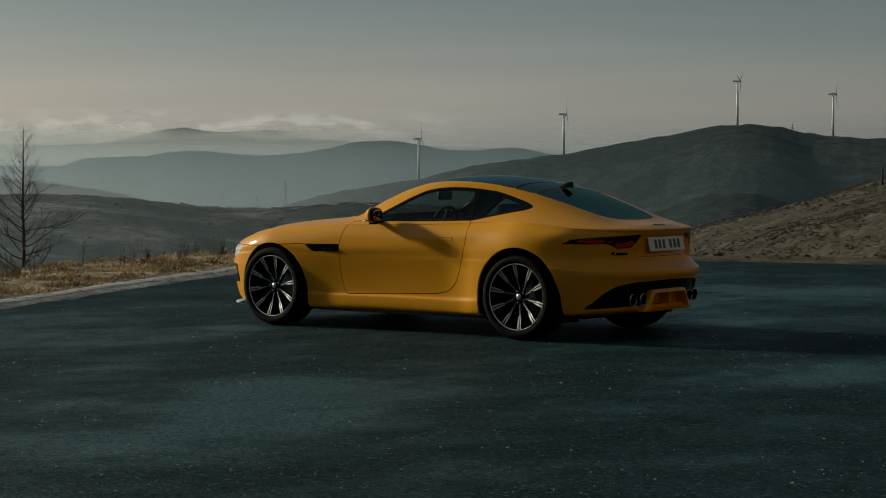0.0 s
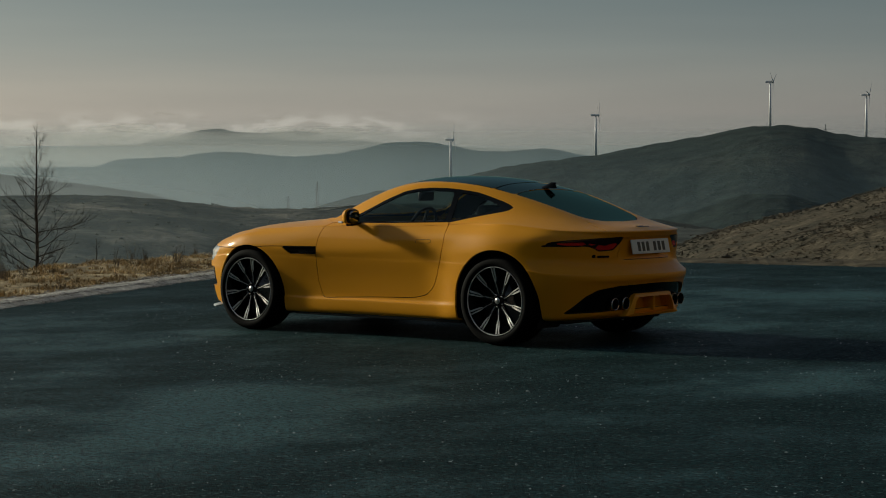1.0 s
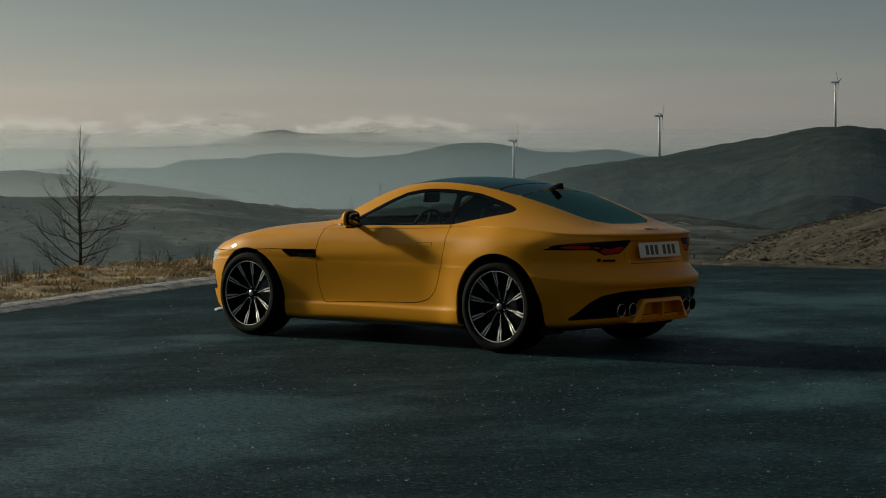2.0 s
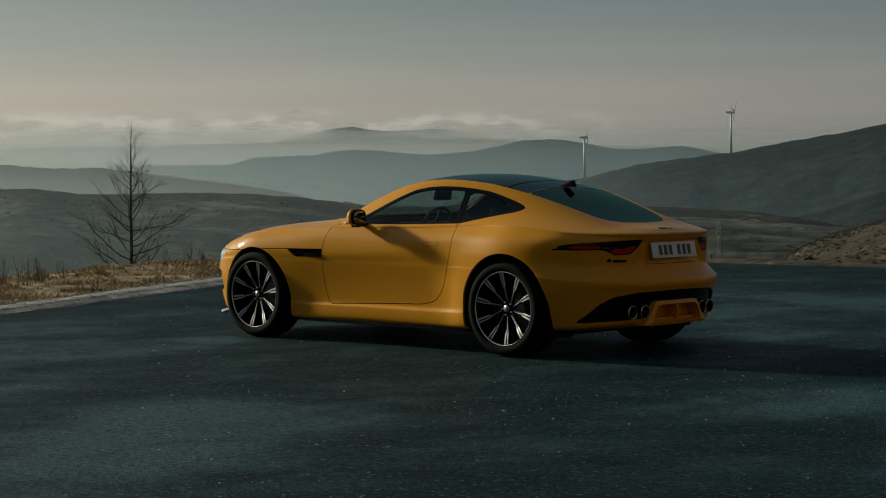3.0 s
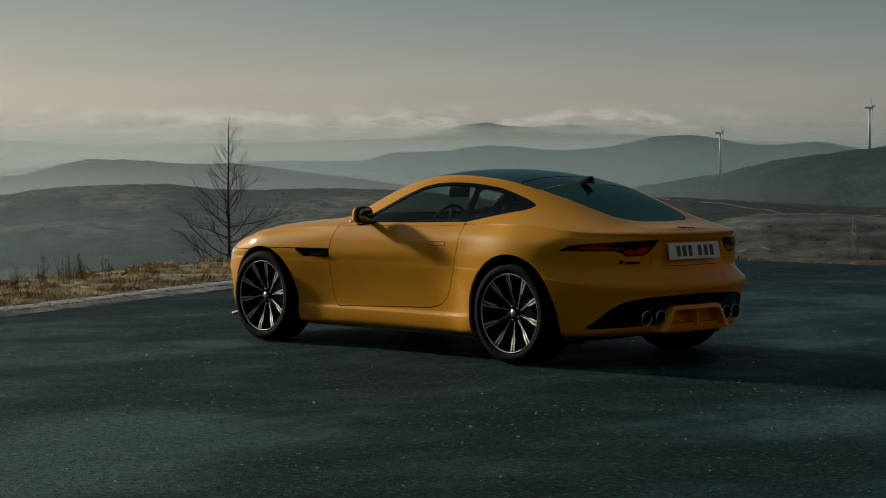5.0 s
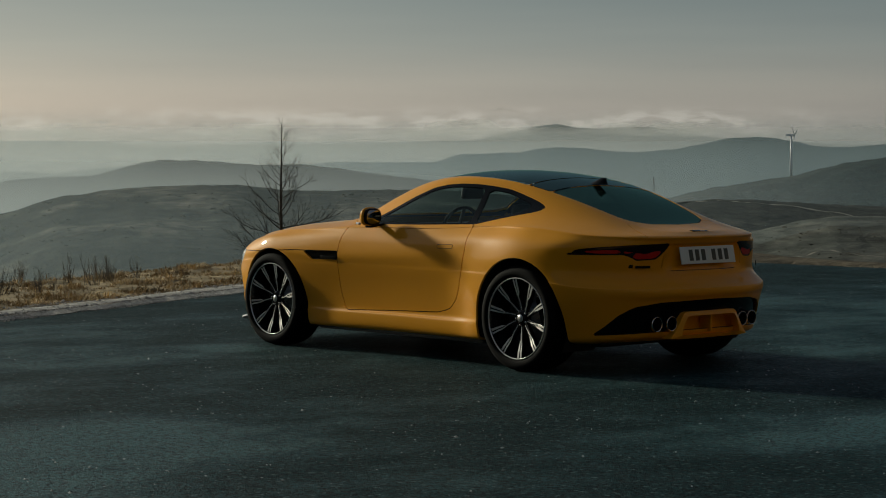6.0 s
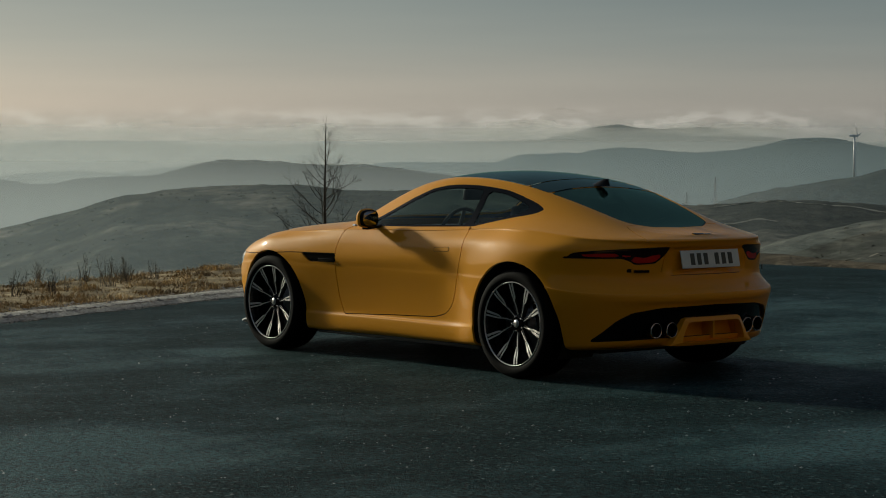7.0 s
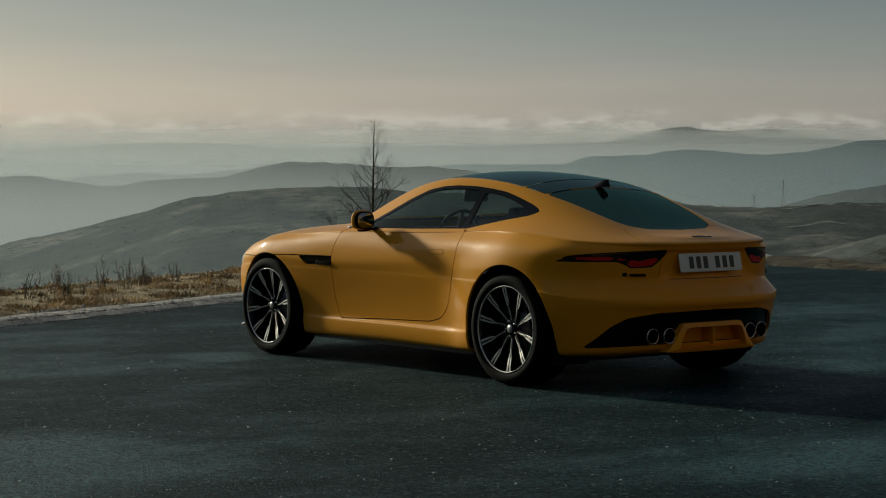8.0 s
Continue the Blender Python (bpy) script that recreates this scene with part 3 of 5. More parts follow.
def build_ground():
    az = np.concatenate([np.arange(20, 70, .11), np.arange(70, 380, 4.0)])
    r = np.concatenate([np.linspace(.5, 14, 8)[:-1], np.linspace(14, 34, 46)[:-1], np.geomspace(34, 4880, 190)])
    A, R = np.meshgrid(np.radians(az), r, indexing="ij")
    x, y = EYE[0] - R * np.sin(A), EYE[1] + R * np.cos(A)
    z, kind = ground_height(x, y)
    na, nr = x.shape
    verts = np.stack([x, y, z], -1).reshape(-1, 3)
    i, j = np.meshgrid(np.arange(na), np.arange(nr - 1), indexing="ij")
    i2 = (i + 1) % na
    quads = np.stack([i * nr + j, i * nr + j + 1, i2 * nr + j + 1, i2 * nr + j], -1).reshape(-1, 4)
    me = bpy.data.meshes.new("ground")
    me.vertices.add(len(verts))
    me.vertices.foreach_set("co", verts.ravel())
    me.loops.add(quads.size)
    me.loops.foreach_set("vertex_index", quads.ravel().astype(np.int32))
    me.polygons.add(len(quads))
    me.polygons.foreach_set("loop_start", np.arange(0, quads.size, 4, dtype=np.int32))
    me.polygons.foreach_set("material_index", kind[i, j].ravel().astype(np.int32))
    me.polygons.foreach_set("use_smooth", np.ones(len(quads), bool))
    for m in (VERGE, SCRUB, SCRUB2, MOOR, FELL, FILL_HILL):
        me.materials.append(m)
    me.update(calc_edges=True)
    me.validate()
    tagged(new("ground", me), "grassy hilltop falling to brown moorland and misty ridges", "ground", kind="structure")


def build_mist():
    """Mist and distance haze between ridges, painted on thin upright veils, denser low down."""
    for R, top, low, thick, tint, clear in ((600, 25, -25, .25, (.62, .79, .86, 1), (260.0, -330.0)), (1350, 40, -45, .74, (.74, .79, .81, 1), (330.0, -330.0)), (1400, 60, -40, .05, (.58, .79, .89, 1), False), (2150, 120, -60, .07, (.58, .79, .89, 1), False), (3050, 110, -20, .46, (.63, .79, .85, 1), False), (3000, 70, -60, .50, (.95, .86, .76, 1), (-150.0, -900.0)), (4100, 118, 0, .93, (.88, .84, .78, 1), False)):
        m = bpy.data.materials.new("valley_haze")
        m.use_nodes = True
        n, l = m.node_tree.nodes, m.node_tree.links
        n.remove(n["Principled BSDF"])
        tr, df, tl, add, mx = (n.new("ShaderNode" + k) for k in ("BsdfTransparent", "BsdfDiffuse", "BsdfTranslucent", "MixShader", "MixShader"))
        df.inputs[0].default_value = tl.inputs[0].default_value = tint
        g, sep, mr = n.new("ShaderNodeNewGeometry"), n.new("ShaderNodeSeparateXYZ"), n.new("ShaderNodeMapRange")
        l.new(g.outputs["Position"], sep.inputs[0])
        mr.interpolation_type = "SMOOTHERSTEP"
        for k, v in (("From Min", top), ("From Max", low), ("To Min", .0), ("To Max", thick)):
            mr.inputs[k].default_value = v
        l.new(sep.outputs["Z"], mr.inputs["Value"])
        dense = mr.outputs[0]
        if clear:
            # this sheet hazes the sunward side only and thins out towards the spur
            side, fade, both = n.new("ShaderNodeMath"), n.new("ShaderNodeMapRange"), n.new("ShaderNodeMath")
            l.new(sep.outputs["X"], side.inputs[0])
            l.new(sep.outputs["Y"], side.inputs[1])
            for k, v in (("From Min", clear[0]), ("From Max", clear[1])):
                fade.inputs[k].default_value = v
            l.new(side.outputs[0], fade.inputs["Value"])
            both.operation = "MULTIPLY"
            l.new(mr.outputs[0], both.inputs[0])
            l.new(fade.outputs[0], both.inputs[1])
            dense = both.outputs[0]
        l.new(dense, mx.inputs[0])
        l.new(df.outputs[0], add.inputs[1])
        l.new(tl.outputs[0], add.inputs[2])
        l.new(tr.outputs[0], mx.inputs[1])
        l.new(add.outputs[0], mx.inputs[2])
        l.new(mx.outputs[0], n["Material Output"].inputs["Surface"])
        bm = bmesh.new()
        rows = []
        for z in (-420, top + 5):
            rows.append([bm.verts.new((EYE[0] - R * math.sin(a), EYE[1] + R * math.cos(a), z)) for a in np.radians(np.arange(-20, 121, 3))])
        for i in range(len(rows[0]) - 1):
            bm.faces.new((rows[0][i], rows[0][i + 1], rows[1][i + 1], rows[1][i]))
        ob = part("haze_sheet", bm, m, None)
        tagged(ob, "thin pale sheet standing in for valley mist and distance haze", "mist", "mist banks", "stuff")


def build_clouds():
    """A low bank of broken cloud that lies against the farthest hills."""
    R = 4320
    m = bpy.data.materials.new("broken_cloud")
    m.use_nodes = True
    n, l = m.node_tree.nodes, m.node_tree.links
    n.remove(n["Principled BSDF"])
    tr, df, tl, both, mx = (n.new("ShaderNode" + k) for k in ("BsdfTransparent", "BsdfDiffuse", "BsdfTranslucent", "MixShader", "MixShader"))
    df.inputs[0].default_value = tl.inputs[0].default_value = (.95, .91, .84, 1)
    g, sep = n.new("ShaderNodeNewGeometry"), n.new("ShaderNodeSeparateXYZ")
    l.new(g.outputs["Position"], sep.inputs[0])
    # flat underside, torn tops
    band = ramp_of(n, [(0.0, (0, 0, 0)), (0.16, (0, 0, 0)), (0.26, (.30, .30, .30)), (0.42, (.26, .26, .26)), (0.72, (.04, .04, .04)), (1.0, (-.2, -.2, -.2))])
    hz = n.new("ShaderNodeMapRange")
    hz.inputs["From Min"].default_value, hz.inputs["From Max"].default_value = 35, 125
    l.new(sep.outputs["Z"], hz.inputs["Value"])
    l.new(hz.outputs[0], band.inputs[0])
    add, thr = n.new("ShaderNodeMath"), n.new("ShaderNodeMapRange")
    l.new(noise_plain(n, l, g.outputs["Position"], (.0052, .0052, .026), 9, .58), add.inputs[0])
    l.new(band.outputs[0], add.inputs[1])
    for k, v in (("From Min", .70), ("From Max", .90), ("To Max", .80)):
        thr.inputs[k].default_value = v
    l.new(add.outputs[0], thr.inputs["Value"])
    l.new(thr.outputs[0], mx.inputs[0])
    l.new(df.outputs[0], both.inputs[1])
    l.new(tl.outputs[0], both.inputs[2])
    l.new(tr.outputs[0], mx.inputs[1])
    l.new(both.outputs[0], mx.inputs[2])
    l.new(mx.outputs[0], n["Material Output"].inputs["Surface"])
    bm = bmesh.new()
    rows = [[bm.verts.new((EYE[0] - R * math.sin(a), EYE[1] + R * math.cos(a), z)) for a in np.radians(np.arange(36, 121, 2.5))] for z in (35, 125)]
    for i in range(len(rows[0]) - 1):
        bm.faces.new((rows[0][i], rows[0][i + 1], rows[1][i + 1], rows[1][i]))
    tagged(part("cloud_bank", bm, m, None), "low broken cloud lying against the farthest hills", "cloud", kind="stuff")


def build_shoulder():
    """Strip of pale gravel between the asphalt and the grass."""
    ys = np.arange(-12, 12.6, .12)
    edge = np.interp(ys, [-12, -4.6, -1.1, 1.95, 4.9, 6.2, 11.4, 13], [.5, -3.2, -4.82, -6.25, -7.45, -8.1, -8.9, -9])
    bm = bmesh.new()
    rows = []
    for k, q in enumerate((.10, -.07, -.15, -.24, -.38)):
        x = edge + q + (.14 * fractal(ys, ys * .3, 1.1, 3) if k == 4 else 0) + (.09 * fractal(ys, ys * .3, .8, 4, 2.0) if k == 0 else 0)
        z, _ = ground_height(x, ys)
        z = np.maximum(z, np.where(q > 0, .004, -1)) + (.008 if q < 0 else 0) + (.02 if k in (1, 2, 3) else 0)
        if k == 4:
            z = z - .025
        rows.append([bm.verts.new(p) for p in zip(x, ys, z)])
    for a, b in zip(rows, rows[1:]):
        for i in range(len(ys) - 1):
            bm.faces.new((a[i], a[i + 1], b[i + 1], b[i]))
    bmesh.ops.recalc_face_normals(bm, faces=bm.faces)
    tagged(part("gravel_shoulder", bm, SHOULDER, None), "pale gravel shoulder beside the asphalt", "shoulder", kind="structure")


build_asphalt()
build_ground()
build_shoulder()
build_mist()
build_clouds()

# ---- the car ----
AXLE_F, AXLE_R, HUB_Z = -1.311, 1.311, 0.343


def level(xf, cf, pf, xr, cr, pr, zs, ws):
    return dict(xf=xf, cf=cf, pf=pf, xr=xr, cr=cr, pr=pr, z=zs, w=ws)


# level lines of the body from the sill up to the centreline: nose, tail, corner lengths, height and half width along the car
LEVELS = [
    level(-2.02, 0.60, 2.0, 2.06, 0.50, 2.6, [(-2.1, .20), (-1.7, .17), (-.9, .165), (.9, .172), (1.7, .195), (2.1, .222)],
          [(-2.1, .78), (-1.7, .80), (-.9, .79), (.9, .81), (1.7, .76), (2.1, .74)]),
    level(-2.08, 0.62, 2.35, 2.12, 0.52, 2.3, [(-2.1, .22), (-.9, .183), (0, .195), (.9, .19), (1.7, .212), (2.1, .25)],
          [(-2.1, .86), (-1.7, .86), (-.9, .850), (-.5, .852), (0, .851), (.7, .858), (.9, .89), (1.3, .885), (1.7, .845), (2.1, .82)]),
    level(-2.12, 0.64, 2.35, 2.14, 0.54, 2.25, [(-2.1, .28), (-.9, .275), (0, .286), (.9, .278), (1.7, .28), (2.1, .31)],
          [(-2.1, .875), (-1.7, .875), (-.9, .866), (-.5, .861), (0, .858), (.6, .863), (.78, .882), (.92, .920), (1.3, .922), (1.7, .875), (2.1, .85)]),
    level(-2.14, 0.65, 2.35, 2.15, 0.55, 2.25, [(-2.1, .35), (-.9, .325), (0, .318), (.7, .325), (.9, .335), (1.7, .35), (2.1, .38)],
          [(-2.1, .88), (-1.7, .88), (-.9, .862), (-.5, .848), (0, .842), (.55, .845), (.75, .866), (.92, .918), (1.3, .935), (1.7, .895), (2.1, .87)]),
    level(-2.17, 0.68, 2.35, 2.175, 0.58, 2.2, [(-2.1, .45), (-.9, .46), (.9, .47), (1.7, .46), (2.1, .470)],
          [(-2.1, .89), (-1.7, .895), (-1.31, .918), (-.9, .886), (-.5, .863), (0, .855), (.55, .857), (.75, .878), (.92, .924), (1.31, .954), (1.6, .935), (2.1, .90)]),
    level(-2.18, 0.70, 2.35, 2.198, 0.60, 2.2, [(-2.1, .56), (-1.31, .62), (-.9, .60), (.9, .60), (1.5, .57), (1.8, .53), (2.1, .508)],
          [(-2.1, .89), (-1.7, .895), (-1.31, .925), (-.9, .906), (-.5, .886), (0, .878), (.55, .877), (.75, .890), (.92, .922), (1.31, .960), (1.6, .94), (2.1, .905)]),
    level(-2.178, 0.70, 2.35, 2.197, 0.60, 2.2, [(-2.1, .575), (-1.31, .645), (-.9, .625), (.9, .625), (1.5, .60), (1.8, .562), (2.1, .545)],
          [(-2.1, .888), (-1.7, .893), (-1.31, .926), (-.9, .909), (-.5, .890), (0, .882), (.55, .880), (.75, .891), (.92, .920), (1.31, .960), (1.6, .94), (2.1, .904)]),
    None,
    level(-2.17, 0.70, 2.35, 2.122, 0.60, 2.25, [(-2.1, .64), (-1.6, .70), (-1.31, .72), (-.9, .705), (-.5, .70), (0, .71), (.6, .735), (.9, .73), (1.31, .72), (1.6, .69), (1.85, .648), (2.1, .628)],
          [(-2.1, .87), (-1.7, .885), (-1.31, .926), (-.9, .915), (-.5, .900), (0, .893), (.6, .888), (.78, .893), (.95, .916), (1.31, .957), (1.6, .925), (1.85, .885), (2.1, .855)]),
    level(-2.12, 0.70, 2.35, 2.125, 0.60, 2.3, [(-2.1, .68), (-1.7, .755), (-1.31, .80), (-.9, .80), (-.5, .80), (0, .81), (.6, .83), (.9, .84), (1.31, .835), (1.6, .82), (1.85, .81), (2.1, .80)],
          [(-2.1, .80), (-1.7, .835), (-1.31, .888), (-.9, .890), (-.5, .884), (0, .876), (.6, .868), (.9, .880), (1.31, .925), (1.6, .905), (2.1, .86)]),
    level(-2.07, 0.69, 2.35, 2.140, 0.56, 2.3, [(-2.1, .695), (-1.7, .78), (-1.31, .838), (-.9, .855), (-.5, .873), (-.2, .888), (.75, .912), (.95, .920), (1.31, .915), (1.6, .893), (1.85, .866), (2.1, .848)],
          [(-2.1, .74), (-1.7, .77), (-1.31, .825), (-.9, .852), (-.5, .855), (-.2, .845), (.4, .825), (.75, .812), (1.0, .822), (1.31, .862), (1.6, .835), (2.1, .79)]),
    level(-2.05, 0.68, 2.35, 2.150, 0.55, 2.5, [(-2.1, .70), (-1.7, .795), (-1.31, .853), (-.9, .872), (-.5, .893), (-.2, .910), (.75, .936), (.95, .945), (1.31, .94), (1.6, .917), (1.85, .888), (2.1, .874)],
          [(-2.1, .70), (-1.7, .735), (-1.31, .79), (-.9, .825), (-.5, .838), (-.2, .83), (.4, .808), (.75, .79), (1.0, .795), (1.31, .825), (1.6, .79), (2.1, .725)]),
    level(-1.98, 0.60, 2.0, 2.112, 0.40, 2.5, [(-2.1, .715), (-1.7, .815), (-1.31, .878), (-.9, .903), (-.5, .925), (-.33, .965), (-.125, 1.060), (.174, 1.188), (.4, 1.208), (.57, 1.203), (.76, 1.172), (1.0, 1.118), (1.237, 1.052), (1.45, .998), (1.7, .944), (1.9, .905), (2.1, .888)],
          [(-2.1, .56), (-1.7, .62), (-1.31, .66), (-.9, .69), (-.5, .735), (-.33, .735), (-.125, .685), (.174, .605), (.4, .580), (.57, .566), (.76, .562), (1.0, .578), (1.237, .603), (1.45, .62), (1.7, .62), (2.1, .56)]),
    level(-1.90, 0.55, 2.0, 2.075, 0.32, 2.4, [(-2.1, .72), (-1.7, .825), (-1.31, .893), (-.9, .922), (-.62, .942), (-.48, .985), (-.25, 1.098), (.05, 1.222), (.35, 1.257), (.74, 1.240), (1.0, 1.196), (1.27, 1.128), (1.5, 1.058), (1.75, .974), (1.9, .928), (2.06, .902)],
          [(-2.1, .40), (-1.7, .45), (-1.31, .48), (-.9, .52), (-.62, .62), (-.45, .645), (-.2, .595), (.1, .520), (.4, .498), (.74, .492), (1.0, .485), (1.27, .468), (1.5, .445), (1.75, .415), (2.06, .36)]),
    level(-1.80, 0.0, 2.0, 1.95, 0.0, 2.0, [(-2.0, .715), (-1.7, .83), (-1.31, .906), (-.9, .936), (-.75, .946), (-.55, 1.014), (-.27, 1.158), (0, 1.262), (.24, 1.297), (.5, 1.298), (.74, 1.281), (1.0, 1.236), (1.15, 1.194), (1.4, 1.108), (1.65, 1.016), (1.868, .943), (2.0, .917)],
          [(-2.1, 0), (2.1, 0)]),
]



def between(a, b, k, xr):
    """A level line a part k of the way from one to the next, with its own tail."""
    mid = {q: a[q] + (b[q] - a[q]) * k for q in ("xf", "cf", "pf", "cr", "pr")}
    for q in ("z", "w"):
        xs = sorted({p[0] for p in a[q] + b[q]})
        va, vb = smooth_keys(a[q], np.array(xs)), smooth_keys(b[q], np.array(xs))
        mid[q] = [(x, float(u + (v - u) * k)) for x, u, v in zip(xs, va, vb)]
    mid["xr"] = xr
    return mid


# the sharp edge of the shelf over the bumper
at = LEVELS.index(None)
LEVELS[at] = between(LEVELS[at - 1], LEVELS[at + 1], .13, 2.184)


def level_line(lv, n_nose=26, n_side=150, n_tail=44):
    """Points of one level line from the nose's middle round the side to the tail's middle."""
    a0, a1 = lv["xf"] + lv["cf"], lv["xr"] - lv["cr"]
    if lv["cf"] == 0:
        x = np.linspace(lv["xf"], lv["xr"], n_nose + n_side + n_tail)
        return np.stack([x, np.zeros_like(x), smooth_keys(lv["z"], x)], 1)
    th = np.linspace(0, math.pi / 2, n_nose + 1)[:-1]
    xn = a0 - lv["cf"] * np.cos(th) ** (2 / lv["pf"])
    yn = smooth_keys(lv["w"], xn) * np.sin(th) ** (2 / lv["pf"])
    xs = np.linspace(a0, a1, n_side)
    ys = smooth_keys(lv["w"], xs)
    th = np.linspace(0, math.pi / 2, n_tail + 1)[1:]
    xt = a1 + lv["cr"] * np.sin(th) ** (2 / lv["pr"])
    yt = smooth_keys(lv["w"], xt) * np.maximum(np.cos(th), 0) ** (2 / lv["pr"])
    yt[-1] = 0
    x, y = np.concatenate([xn, xs, xt]), np.concatenate([yn, ys, yt])
    return np.stack([x, -y, smooth_keys(lv["z"], x)], 1)


def body_grid(steps=6, roof_steps=20):
    lines = np.array([level_line(lv) for lv in LEVELS])
    n = len(lines)
    edge = lines[-2]
    x9, full = edge[:, 0], smooth_keys(LEVELS[-2]["w"], edge[:, 0])
    mid = np.stack([x9, 0 * x9, edge[:, 2] + (smooth_keys(LEVELS[-1]["z"], x9) - edge[:, 2]) * (edge[:, 1] / full) ** 2], 1)

    def crown(s):
        """Across the roof, bonnet and deck: a shallow arc from the middle (0) to the edge (1)."""
        p = mid + (edge - mid) * s
        p[:, 2] = mid[:, 2] + (edge[:, 2] - mid[:, 2]) * s * s
        return p

    rows = []
    for k in range(n - 2):
        p0, p1, p2 = lines[max(k - 1, 0)], lines[k], lines[k + 1]
        p3 = lines[k + 2] if k + 2 < n - 1 else crown(.72)
        for i in range(steps):
            t = i / steps
            rows.append(0.5 * (2 * p1 + (p2 - p0) * t + (2 * p0 - 5 * p1 + 4 * p2 - p3) * t * t + (3 * p1 - p0 - 3 * p2 + p3) * t ** 3))
    for i in range(roof_steps + 1):
        rows.append(crown(1 - i / roof_steps))
    g = np.array(rows)
    # fair the surface along the car, the roof most
    for k in range(60):
        r0 = 0 if k < 14 else len(rows) - roof_steps - 1 - 2 * steps
        g[r0:, 1:-1] = .25 * g[r0:, :-2] + .5 * g[r0:, 1:-1] + .25 * g[r0:, 2:]
    g[:, :, 1] = np.minimum(g[:, :, 1], 0)
    g[:, 0, 1] = g[:, -1, 1] = 0
    g[-1, :, 1] = 0
    return g


def outline(poly, axes, guard, r=0.03):
    """A cutting function: distance to a rounded outline in two coordinates, where the guard holds."""
    p = rounded(poly, r) if r else np.array(poly, float)

    def f(v):
        q = np.stack([axes[0](v), axes[1](v)], 1)
        d = polygon_distance(q, p)
        return np.where(guard(v), d, np.maximum(np.abs(d), 0.5))
    return f


X, Y, Z = (lambda v: v[:, 0]), (lambda v: v[:, 1]), (lambda v: v[:, 2])
WRAP = lambda v: v[:, 0] + v[:, 1] + 0.86          # runs round the rear corner
SIDE = lambda v: v[:, 1] < -0.30

DLO = [(-.345, .915), (-.125, 1.030), (.02, 1.108), (.174, 1.174), (.30, 1.197), (.42, 1.204), (.57, 1.201), (.70, 1.190), (.86, 1.170), (.98, 1.141), (1.14, 1.096), (1.21, 1.072), (1.264, 1.045), (1.21, 1.022), (1.085, .998), (.90, .961), (.78, .936), (.2, .921)]
GLASS_DOOR = [(-.27, .932), (-.10, 1.020), (.03, 1.088), (.174, 1.154), (.30, 1.177), (.42, 1.184), (.60, 1.178), (.655, 1.172), (.715, .945), (.2, .933)]
GLASS_QUARTER = [(.765, .950), (.700, 1.168), (.86, 1.148), (.98, 1.118), (1.12, 1.074), (1.15, 1.042), (1.02, 1.000), (.90, .976)]
DOOR = [(-.345, .93), (-.46, .908), (-.505, .873), (-.54, .785), (-.555, .68), (-.56, .58), (-.555, .43), (-.515, .300), (.02, .322), (.46, .335), (.585, .362), (.665, .43), (.708, .518), (.748, .632), (.778, .768), (.782, .852), (.768, .940), (.70, .965), (.10, .965), (-.20, .945), (-.32, .926)]
VENT = [(-.926, .711), (-.552, .718), (-.552, .660), (-.834, .653)]
LAMP = [(1.68, .768), (1.79, .800), (1.95, .812), (2.24, .824), (2.63, .834), (2.60, .80), (2.535, .757), (2.495, .735), (2.32, .728), (2.27, .752), (2.20, .767), (1.95, .767)]
LAMP_GLOW = [(2.20, .789), (2.40, .772), (2.56, .795), (2.525, .760), (2.485, .741), (2.325, .735), (2.28, .757), (2.215, .772)]
LAMP_TAIL = [(1.76, .774), (1.86, .792), (2.17, .801), (2.185, .776), (1.95, .773)]
VALANCE = [(1.92, .258), (2.03, .31), (2.16, .385), (2.30, .435), (2.55, .462), (3.3, .478), (3.3, .285), (2.55, .277), (2.3, .268)]


def valance_cut(v):
    p = rounded(VALANCE, 0.03)
    q = np.stack([WRAP(v), Z(v)], 1)
    return np.where(X(v) > 1.5, polygon_distance(q, p), 0.5)


def arch_cut(v):
    f = np.hypot(X(v) - AXLE_F, Z(v) - HUB_Z) - 0.375
    r = np.hypot(X(v) - AXLE_R, Z(v) - HUB_Z) - 0.392
    # the openings run straight down behind the wheel
    f = np.minimum(f, np.maximum(np.abs(X(v) - AXLE_F) - 0.375, Z(v) - HUB_Z))
    r = np.minimum(r, np.maximum(np.abs(X(v) - AXLE_R) - 0.392, Z(v) - HUB_Z))
    return np.where(Y(v) < -0.55, np.minimum(f, r), 0.5)


def hood_cut(v):
    line = np.interp(X(v), [-2.2, -1.75, -1.5, -1.31, -1.05, -.5], [.66, .688, .690, .700, .713, .718])
    edge = np.interp(Z(v), [.70, .80, .905, .94], [-.548, -.513, -.413, -.60])
    return np.maximum(line - Z(v), X(v) - edge)


def screen_cut(v):
    return polygon_distance(np.stack([X(v), np.abs(Y(v))], 1), [(-.70, -.1), (-.66, .30), (-.50, .60), (-.42, .640), (-.20, .585), (.05, .52), (.075, .40), (.09, -.1)])


def cowl_cut(v):
    """Black gap at the foot of the windscreen."""
    return polygon_distance(np.stack([X(v), np.abs(Y(v))], 1), [(-.80, -.1), (-.76, .35), (-.63, .63), (-.52, .70), (-.44, .675), (-.425, .648), (-.505, .606), (-.666, .305), (-.708, -.1)])


def roof_cut(v):
    return polygon_distance(np.stack([X(v), np.abs(Y(v))], 1), [(.10, -.1), (.085, .40), (.07, .505), (.40, .498), (.74, .498), (.975, .487), (.955, .30), (.945, -.1)])


